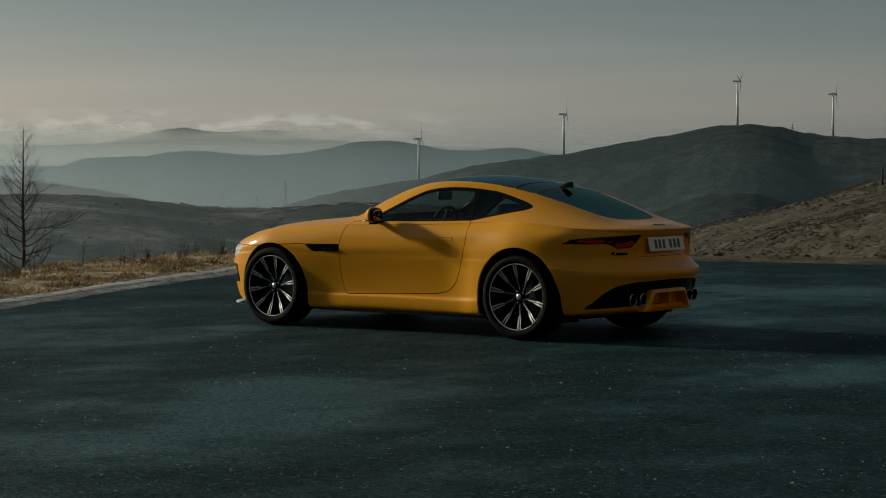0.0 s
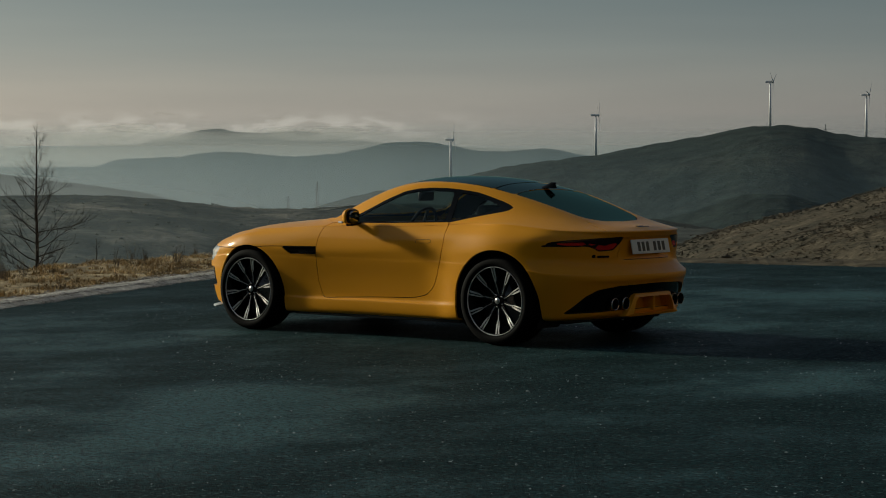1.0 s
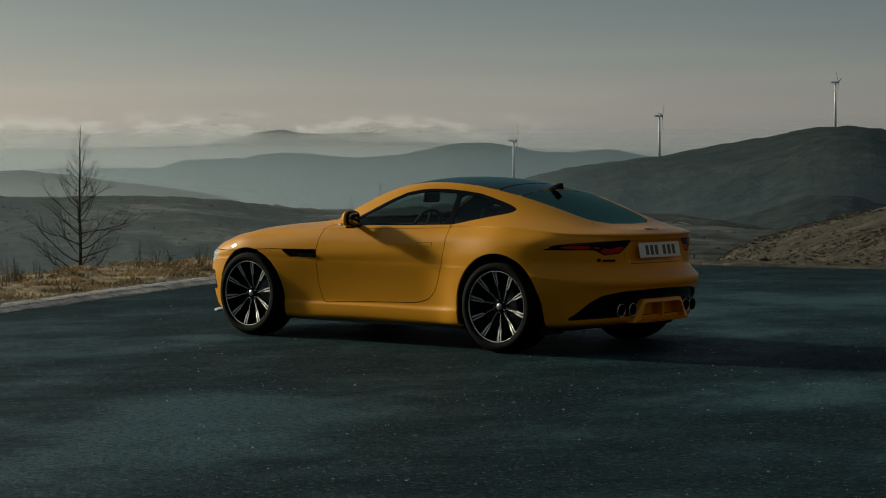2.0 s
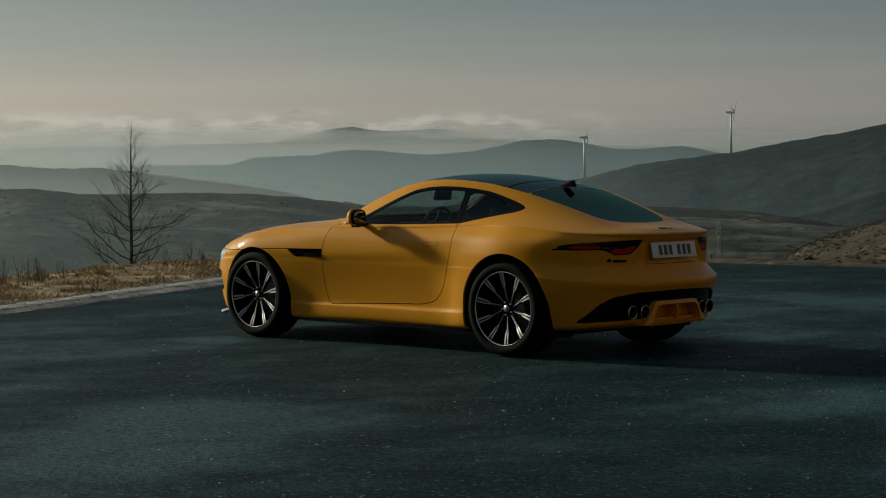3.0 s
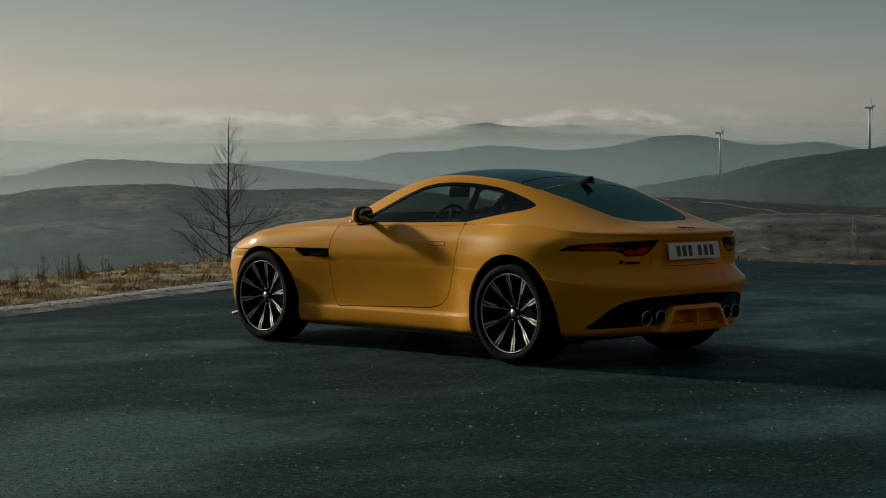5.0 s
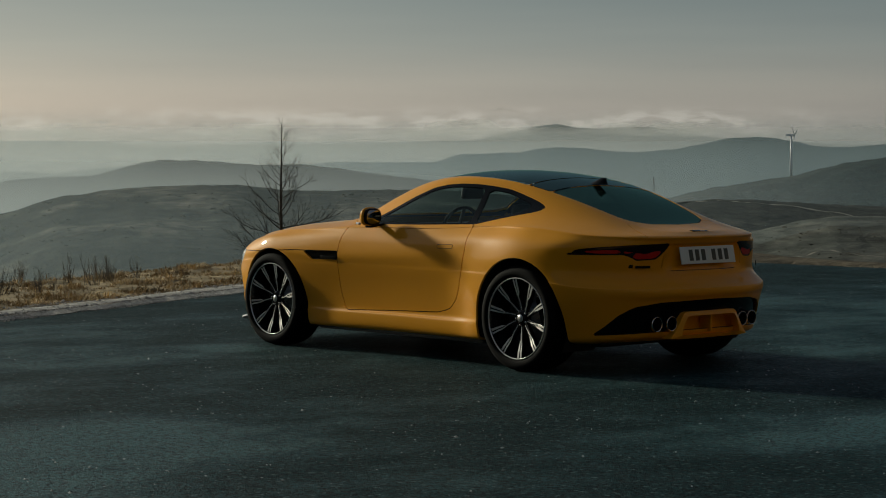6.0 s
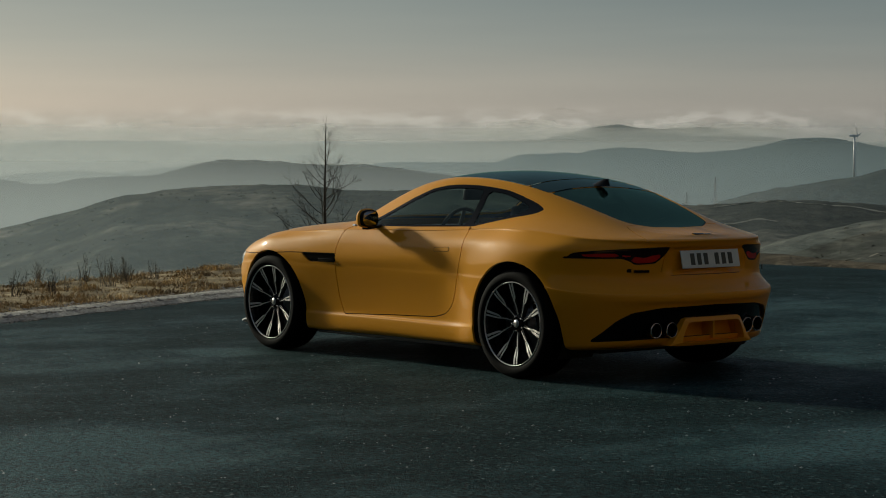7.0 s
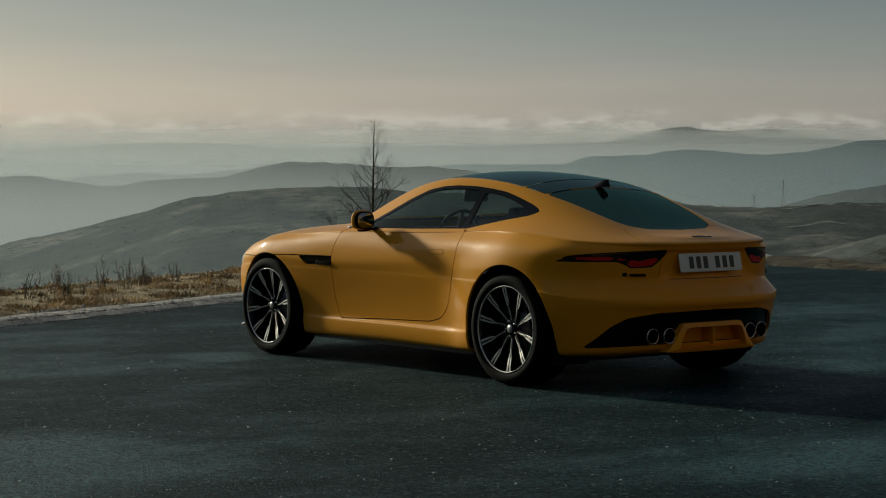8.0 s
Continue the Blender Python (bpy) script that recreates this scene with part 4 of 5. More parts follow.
def header_cut(v):
    """Black strip across the roof between the glass panel and the rear window."""
    return polygon_distance(np.stack([X(v), np.abs(Y(v))], 1), [(.953, -.1), (.963, .30), (.983, .487), (1.165, .472), (1.148, .30), (1.14, -.1)])


def backlight_cut(v):
    return polygon_distance(np.stack([X(v), np.abs(Y(v))], 1), rounded([(1.148, -.3), (1.156, .30), (1.173, .470), (1.32, .447), (1.53, .412), (1.70, .378), (1.77, .345), (1.845, .233), (1.905, -.3)], 0.03))


def boot_cut(v):
    """Deck lid, from the rear window down to the lower edge of the plate recess."""
    y = np.abs(Y(v))
    half = np.interp(Z(v), [.655, .67, .845, .86, .9, .97], [.30, .385, .355, .50, .47, .40])
    return np.maximum.reduce([1.80 - X(v), y - half, .66 - Z(v)])


def sill_joint_cut(v):
    """Joint between the rear wing and the sill, from the door to the arch."""
    return np.where((Y(v) < -.5) & (X(v) > .70) & (X(v) < 1.1), np.abs(Z(v) - .500 - .06 * (X(v) - .70)) - .0016, .5)


def head_cut(v):
    q = np.stack([X(v), Z(v)], 1)
    return np.where(Y(v) < -.25, polygon_distance(q, rounded([(-1.70, .690), (-1.78, .61), (-1.86, .565), (-2.3, .58), (-2.3, .69), (-1.9, .70)], .02)), 0.5)


def intake_cut(v):
    q = np.stack([X(v), Z(v)], 1)
    return np.where(Y(v) < -.20, polygon_distance(q, rounded([(-1.76, .36), (-1.80, .52), (-2.3, .50), (-2.3, .34)], .02)), 0.5)


def build_skin():
    g = body_grid()
    nk, nt = g.shape[:2]
    # recess round the number plate
    zc, yy = g[:, :, 2], np.abs(g[:, :, 1])
    half = np.interp(zc, [.66, .83], [.365, .335])
    d = np.maximum.reduce([yy - half, .675 - zc, zc - .832])
    g[:, :, 0] -= np.where(g[:, :, 0] > 1.95, 0.020 * np.clip(-d / 0.012, 0, 1), 0)
    verts = g.reshape(-1, 3)
    faces = []
    for k in range(nk - 1):
        for t in range(nt - 1):
            a, b, c, e = k * nt + t, k * nt + t + 1, (k + 1) * nt + t + 1, (k + 1) * nt + t
            faces.append((a, b, c, e))
    return Skin(verts, faces)


def build_wheel(car, x, y, outer, turn, width):
    """One wheel under the car; outer is -1 for the side that faces -y."""
    hub = link("wheel", None, car)
    hub.matrix_basis = pose(x, y, HUB_Z, 90 if outer < 0 else -90, 0, 0)
    # local z points outwards
    h = width / 2
    bm = bmesh.new()
    lathe(bm, [(.266, -h + .012), (.285, -h - .002), (.315, -h + .002), (.334, -h + .016), (.3425, -h + .045), (.343, 0), (.3425, h - .045), (.334, h - .016), (.315, h - .002), (.285, h + .002), (.266, h - .010), (.258, h - .022), (.250, h - .05)], 72)
    part("tyre", bm, RUBBER, hub, "black low-profile tyre")
    bm = bmesh.new()
    lathe(bm, [(.250, h - .055), (.2635, h - .020), (.2645, h - .006), (.2605, h - .003), (.2575, h - .012), (.250, h - .055)], 72)
    part("rim_lip", bm, ALLOY, hub, "bright machined rim edge")
    bm = bmesh.new()
    lathe(bm, [(.2575, h - .012), (.246, h - .05), (.236, h - .10), (.232, -h + .03), (.250, -h + .015)], 60)
    part("rim", bm, RIM_BLACK, hub, "black alloy rim barrel")
    bm = bmesh.new()
    lathe(bm, [(.0, h - .150), (.188, h - .150), (.188, h - .128), (.10, h - .128), (.095, h - .085), (.0, h - .085)], 48)
    part("brake_disc", bm, STEEL, hub, "steel brake disc")
    bm = bmesh.new()
    lathe(bm, [(.0, h - .16), (.236, h - .165)], 48)
    part("dust_shield", bm, BLACK_MATT, hub)
    # spoke: black body with a bright machined face, split by a slot towards the rim
    body, face = bmesh.new(), bmesh.new()
    ax = [(.045, .0130, h - .062), (.10, .0090, h - .052), (.150, .0115, h - .040), (.175, .0150, h - .036), (.215, .0175, h - .024), (.255, .0200, h - .016)]
    prev = None
    for r, w, z in ax:
        ring = [body.verts.new((r, s * q, zz)) for s, q, zz in ((-1, w, z), (1, w, z), (1, w * .8, z - .035), (-1, w * .8, z - .035))]
        if prev:
            for i in range(4):
                body.faces.new((prev[i], prev[(i + 1) % 4], ring[(i + 1) % 4], ring[i]))
        prev = ring
    body.faces.new(prev)

    def strip(pts):
        """Bright faces a little proud of the spoke: rows of (r, y0, y1, z)."""
        last = None
        for r, y0, y1, z in pts:
            row = [face.verts.new((r, y0, z + .0025)), face.verts.new((r, y1, z + .0025)), face.verts.new((r, y1, z - .004)), face.verts.new((r, y0, z - .004))]
            if last:
                for i in range(4):
                    face.faces.new((last[i], last[(i + 1) % 4], row[(i + 1) % 4], row[i]))
            last = row
        face.faces.new(last)
    # a thin curved line from the hub, that runs on as one edge of the split outer half, and the other edge with its closing foot
    strip([(.056, -.0070, -.0028, h - .060), (.085, -.0064, -.0020, h - .054), (.115, -.0042, .0008, h - .048), (.140, .0008, .0064, h - .042), (.158, .0044, .0112, h - .039), (.175, .0050, .0142, h - .036), (.215, .0062, .0165, h - .024), (.253, .0074, .0190, h - .017)])
    strip([(.143, -.0020, .0020, h - .0418), (.158, -.0100, -.0018, h - .039), (.175, -.0142, -.0022, h - .036), (.215, -.0165, -.0030, h - .024), (.253, -.0190, -.0038, h - .017)])
    for b in (body, face):
        bmesh.ops.recalc_face_normals(b, faces=b.faces)
    sp = part("spoke", body, RIM_BLACK, hub, "black alloy spoke", smooth=False)
    fc = part("spoke_face", face, ALLOY, sp, "bright machined spoke face", smooth=False)
    for i in range(10):
        m = pose(0, 0, 0, 0, 0, turn + 36 * i)
        if i == 0:
            sp.matrix_basis = m
        else:
            s2 = link("spoke", sp.data, hub, "black alloy spoke")
            s2.matrix_basis = m
            link("spoke_face", fc.data, s2, "bright machined spoke face")
    bm = bmesh.new()
    lathe(bm, [(.062, h - .10), (.060, h - .066), (.050, h - .060), (.034, h - .060), (.033, h - .048), (.029, h - .044), (.0, h - .042)], 32)
    part("hub_cap", bm, BLACK_GLOSS, hub, "round centre cap")
    bm = bmesh.new()
    lathe(bm, [(.026, h - .046), (.024, h - .0415), (.0, h - .0412)], 24)
    part("cap_badge", bm, SILVER, hub, "plain silver cap disc")
    nut = bmesh.new()
    lathe(nut, [(.0075, h - .075), (.0075, h - .050), (.005, h - .048), (.0, h - .048)], 8)
    first = part("wheel_nut", nut, CHROME, hub)
    for i in range(5):
        a = radians(turn + 18 + 72 * i)
        o = first if i == 0 else link("wheel_nut", first.data, hub)
        o.matrix_basis = pose(.047 * math.cos(a), .047 * math.sin(a), 0)
    # caliper
    bm = bmesh.new()
    box(bm, .115, .205, -.10, .10, h - .165, h - .10, .015)
    c = part("brake_caliper", bm, BLACK_GLOSS, hub, "black brake caliper")
    c.matrix_basis = pose(0, 0, 0, 0, 0, 200 if x < 0 else 20)
    return hub


def build_seat(car, y):
    seat = link("seat", None, car)
    seat.matrix_basis = pose(0.42, y, 0.25)
    bm = bmesh.new()
    box(bm, -.25, .25, -.24, .24, 0, .17, .05)
    part("cushion", bm, CABIN, seat)
    bm = bmesh.new()
    box(bm, -.06, .06, -.23, .23, .0, .56, .05, pose(.24, 0, .12, 0, 16, 0))
    box(bm, -.045, .045, -.13, .13, .54, .72, .04, pose(.24, 0, .12, 0, 16, 0))
    part("backrest", bm, CABIN, seat, "black bucket seat backrest")


def build_car():
    car = tagged(new("sports_car"), "glossy yellow two-door coupe parked on dark asphalt", "car")
    sk = build_skin()
    allf = sk.faces
    _, allf = sk.cut(allf, arch_cut)
    glass_area, frame_seam, allf = sk.panel(allf, outline(DLO, (X, Z), SIDE, .02))
    screen, s0, allf = sk.panel(allf, screen_cut, .004)
    cowl, allf = sk.cut(allf, cowl_cut)
    roof, s1, allf = sk.panel(allf, roof_cut, .004)
    header, s11, allf = sk.panel(allf, header_cut, .004)
    back, s2, allf = sk.panel(allf, backlight_cut, .004)
    lamp, s3, allf = sk.panel(allf, outline(LAMP, (WRAP, Z), lambda v: X(v) > 1.4, .008), .002)
    valance, s4, allf = sk.panel(allf, valance_cut, .0025)
    opening = rounded([(-.285, .24), (.285, .24), (.262, .315), (.228, .378), (-.228, .378), (-.262, .315)], .018, 4)
    _, valance = sk.cut(valance, lambda v: np.where(X(v) > 1.9, polygon_distance(np.stack([Y(v), Z(v)], 1), opening), .5))
    vent, s5, allf = sk.panel(allf, outline(VENT, (X, Z), SIDE, .01), .002)
    head, s6, allf = sk.panel(allf, head_cut, .002)
    intake, s7, allf = sk.panel(allf, intake_cut, .002)
    boot, s10, allf = sk.panel(allf, boot_cut, .0022)
    door, s8, allf = sk.panel(allf, outline(DOOR, (X, Z), SIDE, .035), .003)
    hood, s9, allf = sk.panel(allf, hood_cut, .003)
    s12, allf = sk.cut(allf, sill_joint_cut)
    body = link("body", sk.mesh("body", allf, PAINT, rim=.016), car, "glossy yellow painted body shell")
    link("hood", sk.mesh("hood", hood, PAINT, rim=.010), car, "long yellow clamshell bonnet")
    link("boot_lid", sk.mesh("boot_lid", boot, PAINT, rim=.010), car, "yellow tailgate with a recess for the plate")
    seam = [f for s in (s0, s1, s2, s3, s4, s5, s6, s7, s8, s9, s10, s11, s12) for f in s]
    link("shut_line", sk.mesh("shut_line", seam, SEAM, push=.005), car, "black rubber in the gaps between panels")
    link("windscreen", sk.mesh("windscreen", screen, GLASS, push=.002), car, "raked tinted windscreen").visible_shadow = False
    link("cowl", sk.mesh("cowl", cowl, BLACK_MATT, push=.008), car, "black cowl at the foot of the windscreen")
    link("roof_panel", sk.mesh("roof_panel", roof, ROOF_GLASS, push=.001), car, "dark glass roof panel")
    link("roof_header", sk.mesh("roof_header", header, ROOF_GLASS, push=.001), car, "gloss black strip above the rear window")
    link("rear_window", sk.mesh("rear_window", back, DARK_GLASS, push=.002), car, "sloping dark tinted rear window")
    link("rear_valance", sk.mesh("rear_valance", valance, BLACK_GLOSS, push=.022), car, "gloss black lower bumper panel")
    for side in (-1, 1):
        link("front_intake", sk.mesh("front_intake", intake, BLACK_GLOSS, side, .02), car, "black front bumper intake")

    inner = [f for f in allf if all(-.45 < sk.v[i][0] < 1.9 and sk.v[i][2] > .93 for i in f)]
    link("cabin_lining", sk.mesh("cabin_lining", inner, CABIN, push=.022), car, "dark lining inside the pillars and roof rails")
    dg, _, rest = sk.panel(glass_area, outline(GLASS_DOOR, (X, Z), SIDE, .03))
    qg, _, trim = sk.panel(rest, outline(GLASS_QUARTER, (X, Z), SIDE, .02))
    glow, _, smoke = sk.panel(lamp, outline(LAMP_GLOW, (WRAP, Z), lambda v: X(v) > 1.4, .01))
    streak, _, smoke = sk.panel(smoke, outline(LAMP_TAIL, (WRAP, Z), lambda v: X(v) > 1.4, .004))
    for side in (-1, 1):
        dr = link("door", sk.mesh("door", door, PAINT, side, rim=.010), car, "yellow door with a flush handle")
        link("door_window", sk.mesh("door_window", dg, GLASS, side, .004), dr, "frameless tinted side window").visible_shadow = False
        link("quarter_window", sk.mesh("quarter_window", qg, GLASS, side, .004), car, "small tapered rear quarter window").visible_shadow = False
        link("window_trim", sk.mesh("window_trim", trim, BLACK_GLOSS, side, .001, rim=.012), car, "gloss black trim round the side windows")
        link("side_vent", sk.mesh("side_vent", vent, BLACK_GLOSS, side, .012), car, "black vent behind the front wheel")
        link("headlamp", sk.mesh("headlamp", head, LAMP_CLEAR, side, .002), car, "slim clear headlamp")
        tl = link("tail_lamp", sk.mesh("tail_lamp", smoke, LAMP_SMOKE, side, .002), car, "slim smoked tail lamp wrapping round the corner")
        link("red_lens", sk.mesh("red_lens", glow, LAMP_RED, side, .003), tl, "red lens with a stepped lower edge")
        link("red_strip", sk.mesh("red_strip", streak, LAMP_RED, side, .003), tl, "thin red light strip")
        s = side
        # bar inside the vent
        bm = bmesh.new()
        box(bm, -.74, -.56, -.004, .004, -.012, .012, .003, pose(0, s * .902, .668, 0, 0, 0))
        part("vent_bar", bm, BLACK_GLOSS, car, "plain dark bar in the side vent")
        # flush handle: a shallow outline and plate
        hx, hz = .572, .783
        pts = rounded([(-.078, -.013), (.078, -.013), (.078, .016), (-.078, .016)], .014, 6)
        for scale, mat, nm, off in ((1.0, SEAM, "handle_gap", .0014), (.955, PAINT, "handle", .0024)):
            hb = bmesh.new()
            kz = 1.0 if scale == 1.0 else .84
            ring = [hb.verts.new((hx + p[0] * scale, 0, hz + p[1] * kz + p[0] * .03)) for p in pts]
            hb.faces.new(ring)
            ex = bmesh.ops.extrude_face_region(hb, geom=hb.faces[:])
            for v in ex["geom"]:
                if isinstance(v, bmesh.types.BMVert):
                    v.co.y += .012
            for v in hb.verts:
                base = .8816 + .0094 * (v.co.x - hx) - (v.co.z - .782) * .2017
                v.co.y = s * (base + off - v.co.y)
            bmesh.ops.recalc_face_normals(hb, faces=hb.faces)
            part(nm, hb, mat, dr, "flush yellow door handle" if mat is PAINT else "", smooth=False)
        # door mirror
        mir = link("door_mirror", None, car)
        mir.matrix_basis = pose(-.125, s * .962, .968, 0, 0, -s * 5) @ Matrix.Diagonal((.88, .88, .95, 1))
        bm = bmesh.new()
        bmesh.ops.create_icosphere(bm, subdivisions=4, radius=1)
        for v in bm.verts:
            x, y, z = (math.copysign(abs(c) ** (.9 if i == 0 else .72), c) for i, c in enumerate(v.co))
            fx = x * .105 if x < 0 else x * .022
            k = 1 - .52 * max(-x, 0) ** 1.6
            v.co = (fx + .008, s * (y * .100 * k - .008 - .018 * max(-x, 0)), z * .068 * k + .006 - .012 * max(-x, 0))
        mc = part("mirror_cap", bm, PAINT, mir, "yellow mirror cap")

        def oval(x0, x1, hy, hz, mat, name, text):
            """A rounded plate facing backwards, with its rim turned over."""
            ob = bmesh.new()
            rings = []
            for x, sc in ((x0, 1.0), ((x0 + x1) / 2, 1.03), (x1 - .003, 1.0), (x1, .95)):
                rings.append([ob.verts.new((x, -s * .008 + hy * sc * math.copysign(abs(math.cos(a)) ** .66, math.cos(a)), .004 + hz * sc * math.copysign(abs(math.sin(a)) ** .72, math.sin(a)))) for a in np.linspace(0, 2 * math.pi, 41)[:-1]])
            for p, q in zip(rings, rings[1:]):
                for i in range(40):
                    ob.faces.new((p[i], p[(i + 1) % 40], q[(i + 1) % 40], q[i]))
            ob.faces.new(rings[-1])
            bmesh.ops.recalc_face_normals(ob, faces=ob.faces)
            part(name, ob, mat, mir, text)
        oval(.016, .044, .088, .060, BLACK_GLOSS, "mirror_housing", "gloss black mirror housing")
        oval(.042, .0465, .076, .050, MIRROR, "mirror_glass", "mirror glass")
        bm = bmesh.new()
        box(bm, -.06, .02, -.01, .01, -.008, .008, .005, pose(-.04, s * .068, -.045, 0, 0, s * 28))
        part("indicator", bm, LAMP_CLEAR, mir, "clear indicator strip")
        bm = bmesh.new()
        box(bm, -.045, .03, -.075, .075, -.010, .010, .008, pose(-.01, -s * .085, -.060, -s * 6, 0, 0))
        part("mirror_arm", bm, BLACK_GLOSS, mir, "short black mirror arm")
        # exhaust pipes
        for y in (.462, .345):
            ex = bmesh.new()
            lathe(ex, [(.040, -.16), (.0435, -.02), (.0455, .0), (.0445, .006), (.040, .003), (.037, -.02), (.036, -.12), (.0, -.12)], 32, pose(2.105 if y > .4 else 2.125, s * y, .327, 0, 90, 0))
            pipe = part("exhaust_pipe", ex, BLACK_GLOSS, car, "dark exhaust tailpipe")
            ex = bmesh.new()
            lathe(ex, [(.0415, .002), (.0445, .006), (.0470, .004), (.0475, -.012), (.0455, -.012)], 32, pose(2.106 if y > .4 else 2.126, s * y, .327, 0, 90, 0))
            part("pipe_rim", ex, CHROME, pipe, "bright chrome rim")
        # sill trim
        bm = bmesh.new()
        box(bm, -.86, .90, -.018, .018, -.022, .02, .006, pose(0, s * .806, .172, 0, 0, s * .6))
        part("sill_trim", bm, BLACK_MATT, car, "black lower sill trim")
        # wheel arch liners
        for ax, rr, yo in ((AXLE_F, .381, .866), (AXLE_R, .398, .908)):
            bm = bmesh.new()
            rows = []
            for inner in (0, 1):
                row = []
                for a in np.linspace(-.55, math.pi + .55, 40):
                    y = .56 if inner else (yo if math.sin(a) > .2 else yo - .05)
                    row.append(bm.verts.new((ax + rr * math.cos(a), s * y, max(HUB_Z + rr * math.sin(a), .14))))
                rows.append(row)
            for a, b in zip(range(39), range(1, 40)):
                bm.faces.new((rows[0][a], rows[0][b], rows[1][b], rows[1][a]))
            bm.faces.new(rows[1])
            part("arch_liner", bm, SEAM, car, "black wheel arch liner")
    # underbody and floor pan
    bm = bmesh.new()
    box(bm, -1.9, 1.72, -.56, .56, .16, .27, .02)
    box(bm, -.90, .90, -.80, .80, .15, .25, .02)
    part("underbody", bm, BLACK_MATT, car, "black underbody panel")
    # cabin
    bm = bmesh.new()
    box(bm, -.62, -.22, -.74, .74, .50, .905, .06)
    box(bm, -.30, -.10, .12, .60, .60, .80, .04)
    part("dashboard", bm, CABIN, car, "black dashboard")
    bm = bmesh.new()
    box(bm, .80, 1.95, -.62, .62, .55, .80, .04)
    part("rear_shelf", bm, CABIN, car, "black luggage deck under the rear window")
    for s in (-1, 1):
        bm = bmesh.new()
        box(bm, -.55, .80, s * .77 - .03, s * .77 + .03, .25, .86, .03)
        part("door_lining", bm, CABIN, car, "black inner door lining")
    for y in (-.37, .37):
        build_seat(car, y)
    sw = link("steering_wheel", None, car)
    sw.matrix_basis = pose(.15, -.37, .885, 0, -68, 0) @ Matrix.Diagonal((.9, .9, .9, 1))
    bm = bmesh.new()
    lathe(bm, [(.178 + .014 * math.cos(a), .014 * math.sin(a)) for a in np.linspace(0, 2 * math.pi, 13)], 48)
    part("wheel_rim", bm, CABIN, sw, "black leather steering wheel rim")
    bm = bmesh.new()
    box(bm, -.05, .05, -.06, .06, -.03, .01, .015)
    for a in (0, 90, 180):
        box(bm, -.016, .016, .0, .17, -.008, .006, .004, pose(0, 0, 0, 0, 0, a - 90 + 0))
    part("wheel_boss", bm, CABIN, sw, "steering wheel boss and spokes")
    im = link("cabin_mirror", None, car)
    im.matrix_basis = pose(-.13, .02, 1.125, 0, 8, 14)
    bm = bmesh.new()
    box(bm, -.02, .02, -.125, .125, -.04, .04, .016)
    part("mirror_shell", bm, CABIN, im, "black interior mirror")
    bm = bmesh.new()
    box(bm, -.06, .0, -.045, .045, .0, .085, .015)
    part("mirror_stem", bm, CABIN, im)
    # roof aerial
    bm = bmesh.new()
    n = 10
    rows = []
    for i in range(n + 1):
        t = i / n
        zz = t * .067
        x0, x1 = 1.03 + .15 * t ** .8, 1.238 - .020 * t + .03 * max(t - .7, 0)
        hw = .028 * (1 - t) ** .8 + .003
        rows.append([bm.verts.new(((x0 + x1) / 2 + (x1 - x0) / 2 * math.cos(a), hw * math.sin(a), 1.205 - ((x0 + x1) / 2 - 1.15) * .28 - .012 + zz)) for a in np.linspace(0, 2 * math.pi, 17)[:-1]])
    for a, b in zip(rows, rows[1:]):
        for i in range(16):
            bm.faces.new((a[i], a[(i + 1) % 16], b[(i + 1) % 16], b[i]))
    bm.faces.new(rows[-1])
    part("shark_fin_aerial", bm, BLACK_GLOSS, car, "gloss black shark fin aerial")
    # diffuser surround, body colour, standing proud of the black panel
    bm = bmesh.new()
    outer = rounded([(-.375, .226), (.375, .226), (.36, .252), (.335, .262), (.285, .335), (.245, .398), (-.245, .398), (-.285, .335), (-.335, .262), (-.36, .252)], .02, 4)
    inner = rounded([(-.285, .246), (.285, .246), (.262, .315), (.228, .372), (-.228, .372), (-.262, .315)], .018, 4)
    # same count of points: resample by angle round the middle
    def ray(poly, a):
        c = np.array((0, .305))
        d = np.array((math.cos(a), math.sin(a)))
        best = 9
        for p, q in zip(poly, np.roll(poly, -1, 0)):
            e = q - p
            den = d[0] * e[1] - d[1] * e[0]
            if abs(den) < 1e-9:
                continue
            w = p - c
            t = (w[0] * e[1] - w[1] * e[0]) / den
            u = (w[0] * d[1] - w[1] * d[0]) / den
            if t > 0 and -1e-6 <= u <= 1 + 1e-6:
                best = min(best, t)
        return c + best * d
    N = 96
    loops = []
    for poly, x in ((outer, 2.06), (outer, 2.155), (inner, 2.168), (inner, 2.06)):
        row = []
        for i in range(N):
            p = ray(poly, 2 * math.pi * i / N)
            row.append(bm.verts.new((x - .12 * p[0] ** 2, p[0], p[1])))
        loops.append(row)
    for a, b in zip(loops, loops[1:]):
        for i in range(N):
            bm.faces.new((a[i], a[(i + 1) % N], b[(i + 1) % N], b[i]))
    bm.faces.new(loops[-1])
    bmesh.ops.recalc_face_normals(bm, faces=bm.faces)
    df = part("diffuser", bm, PAINT, car, "yellow diffuser surround with an upright fin", smooth=False)
    for y in (0.0,):
        bm = bmesh.new()
        box(bm, 2.065, 2.160, y - .008, y + .008, .262, .370, .004)
        part("diffuser_fin", bm, PAINT, df, smooth=False)
    # number plate with unreadable characters as plain bars
    tilt = pose(2.1235, 0, .755, 0, -12, 0)
    bm = bmesh.new()
    box(bm, -.005, .004, -.262, .262, -.0565, .0565, .003)
    pl = part("number_plate", bm, PLATE, car, "white number plate with dark bars")
    pl.matrix_basis = tilt
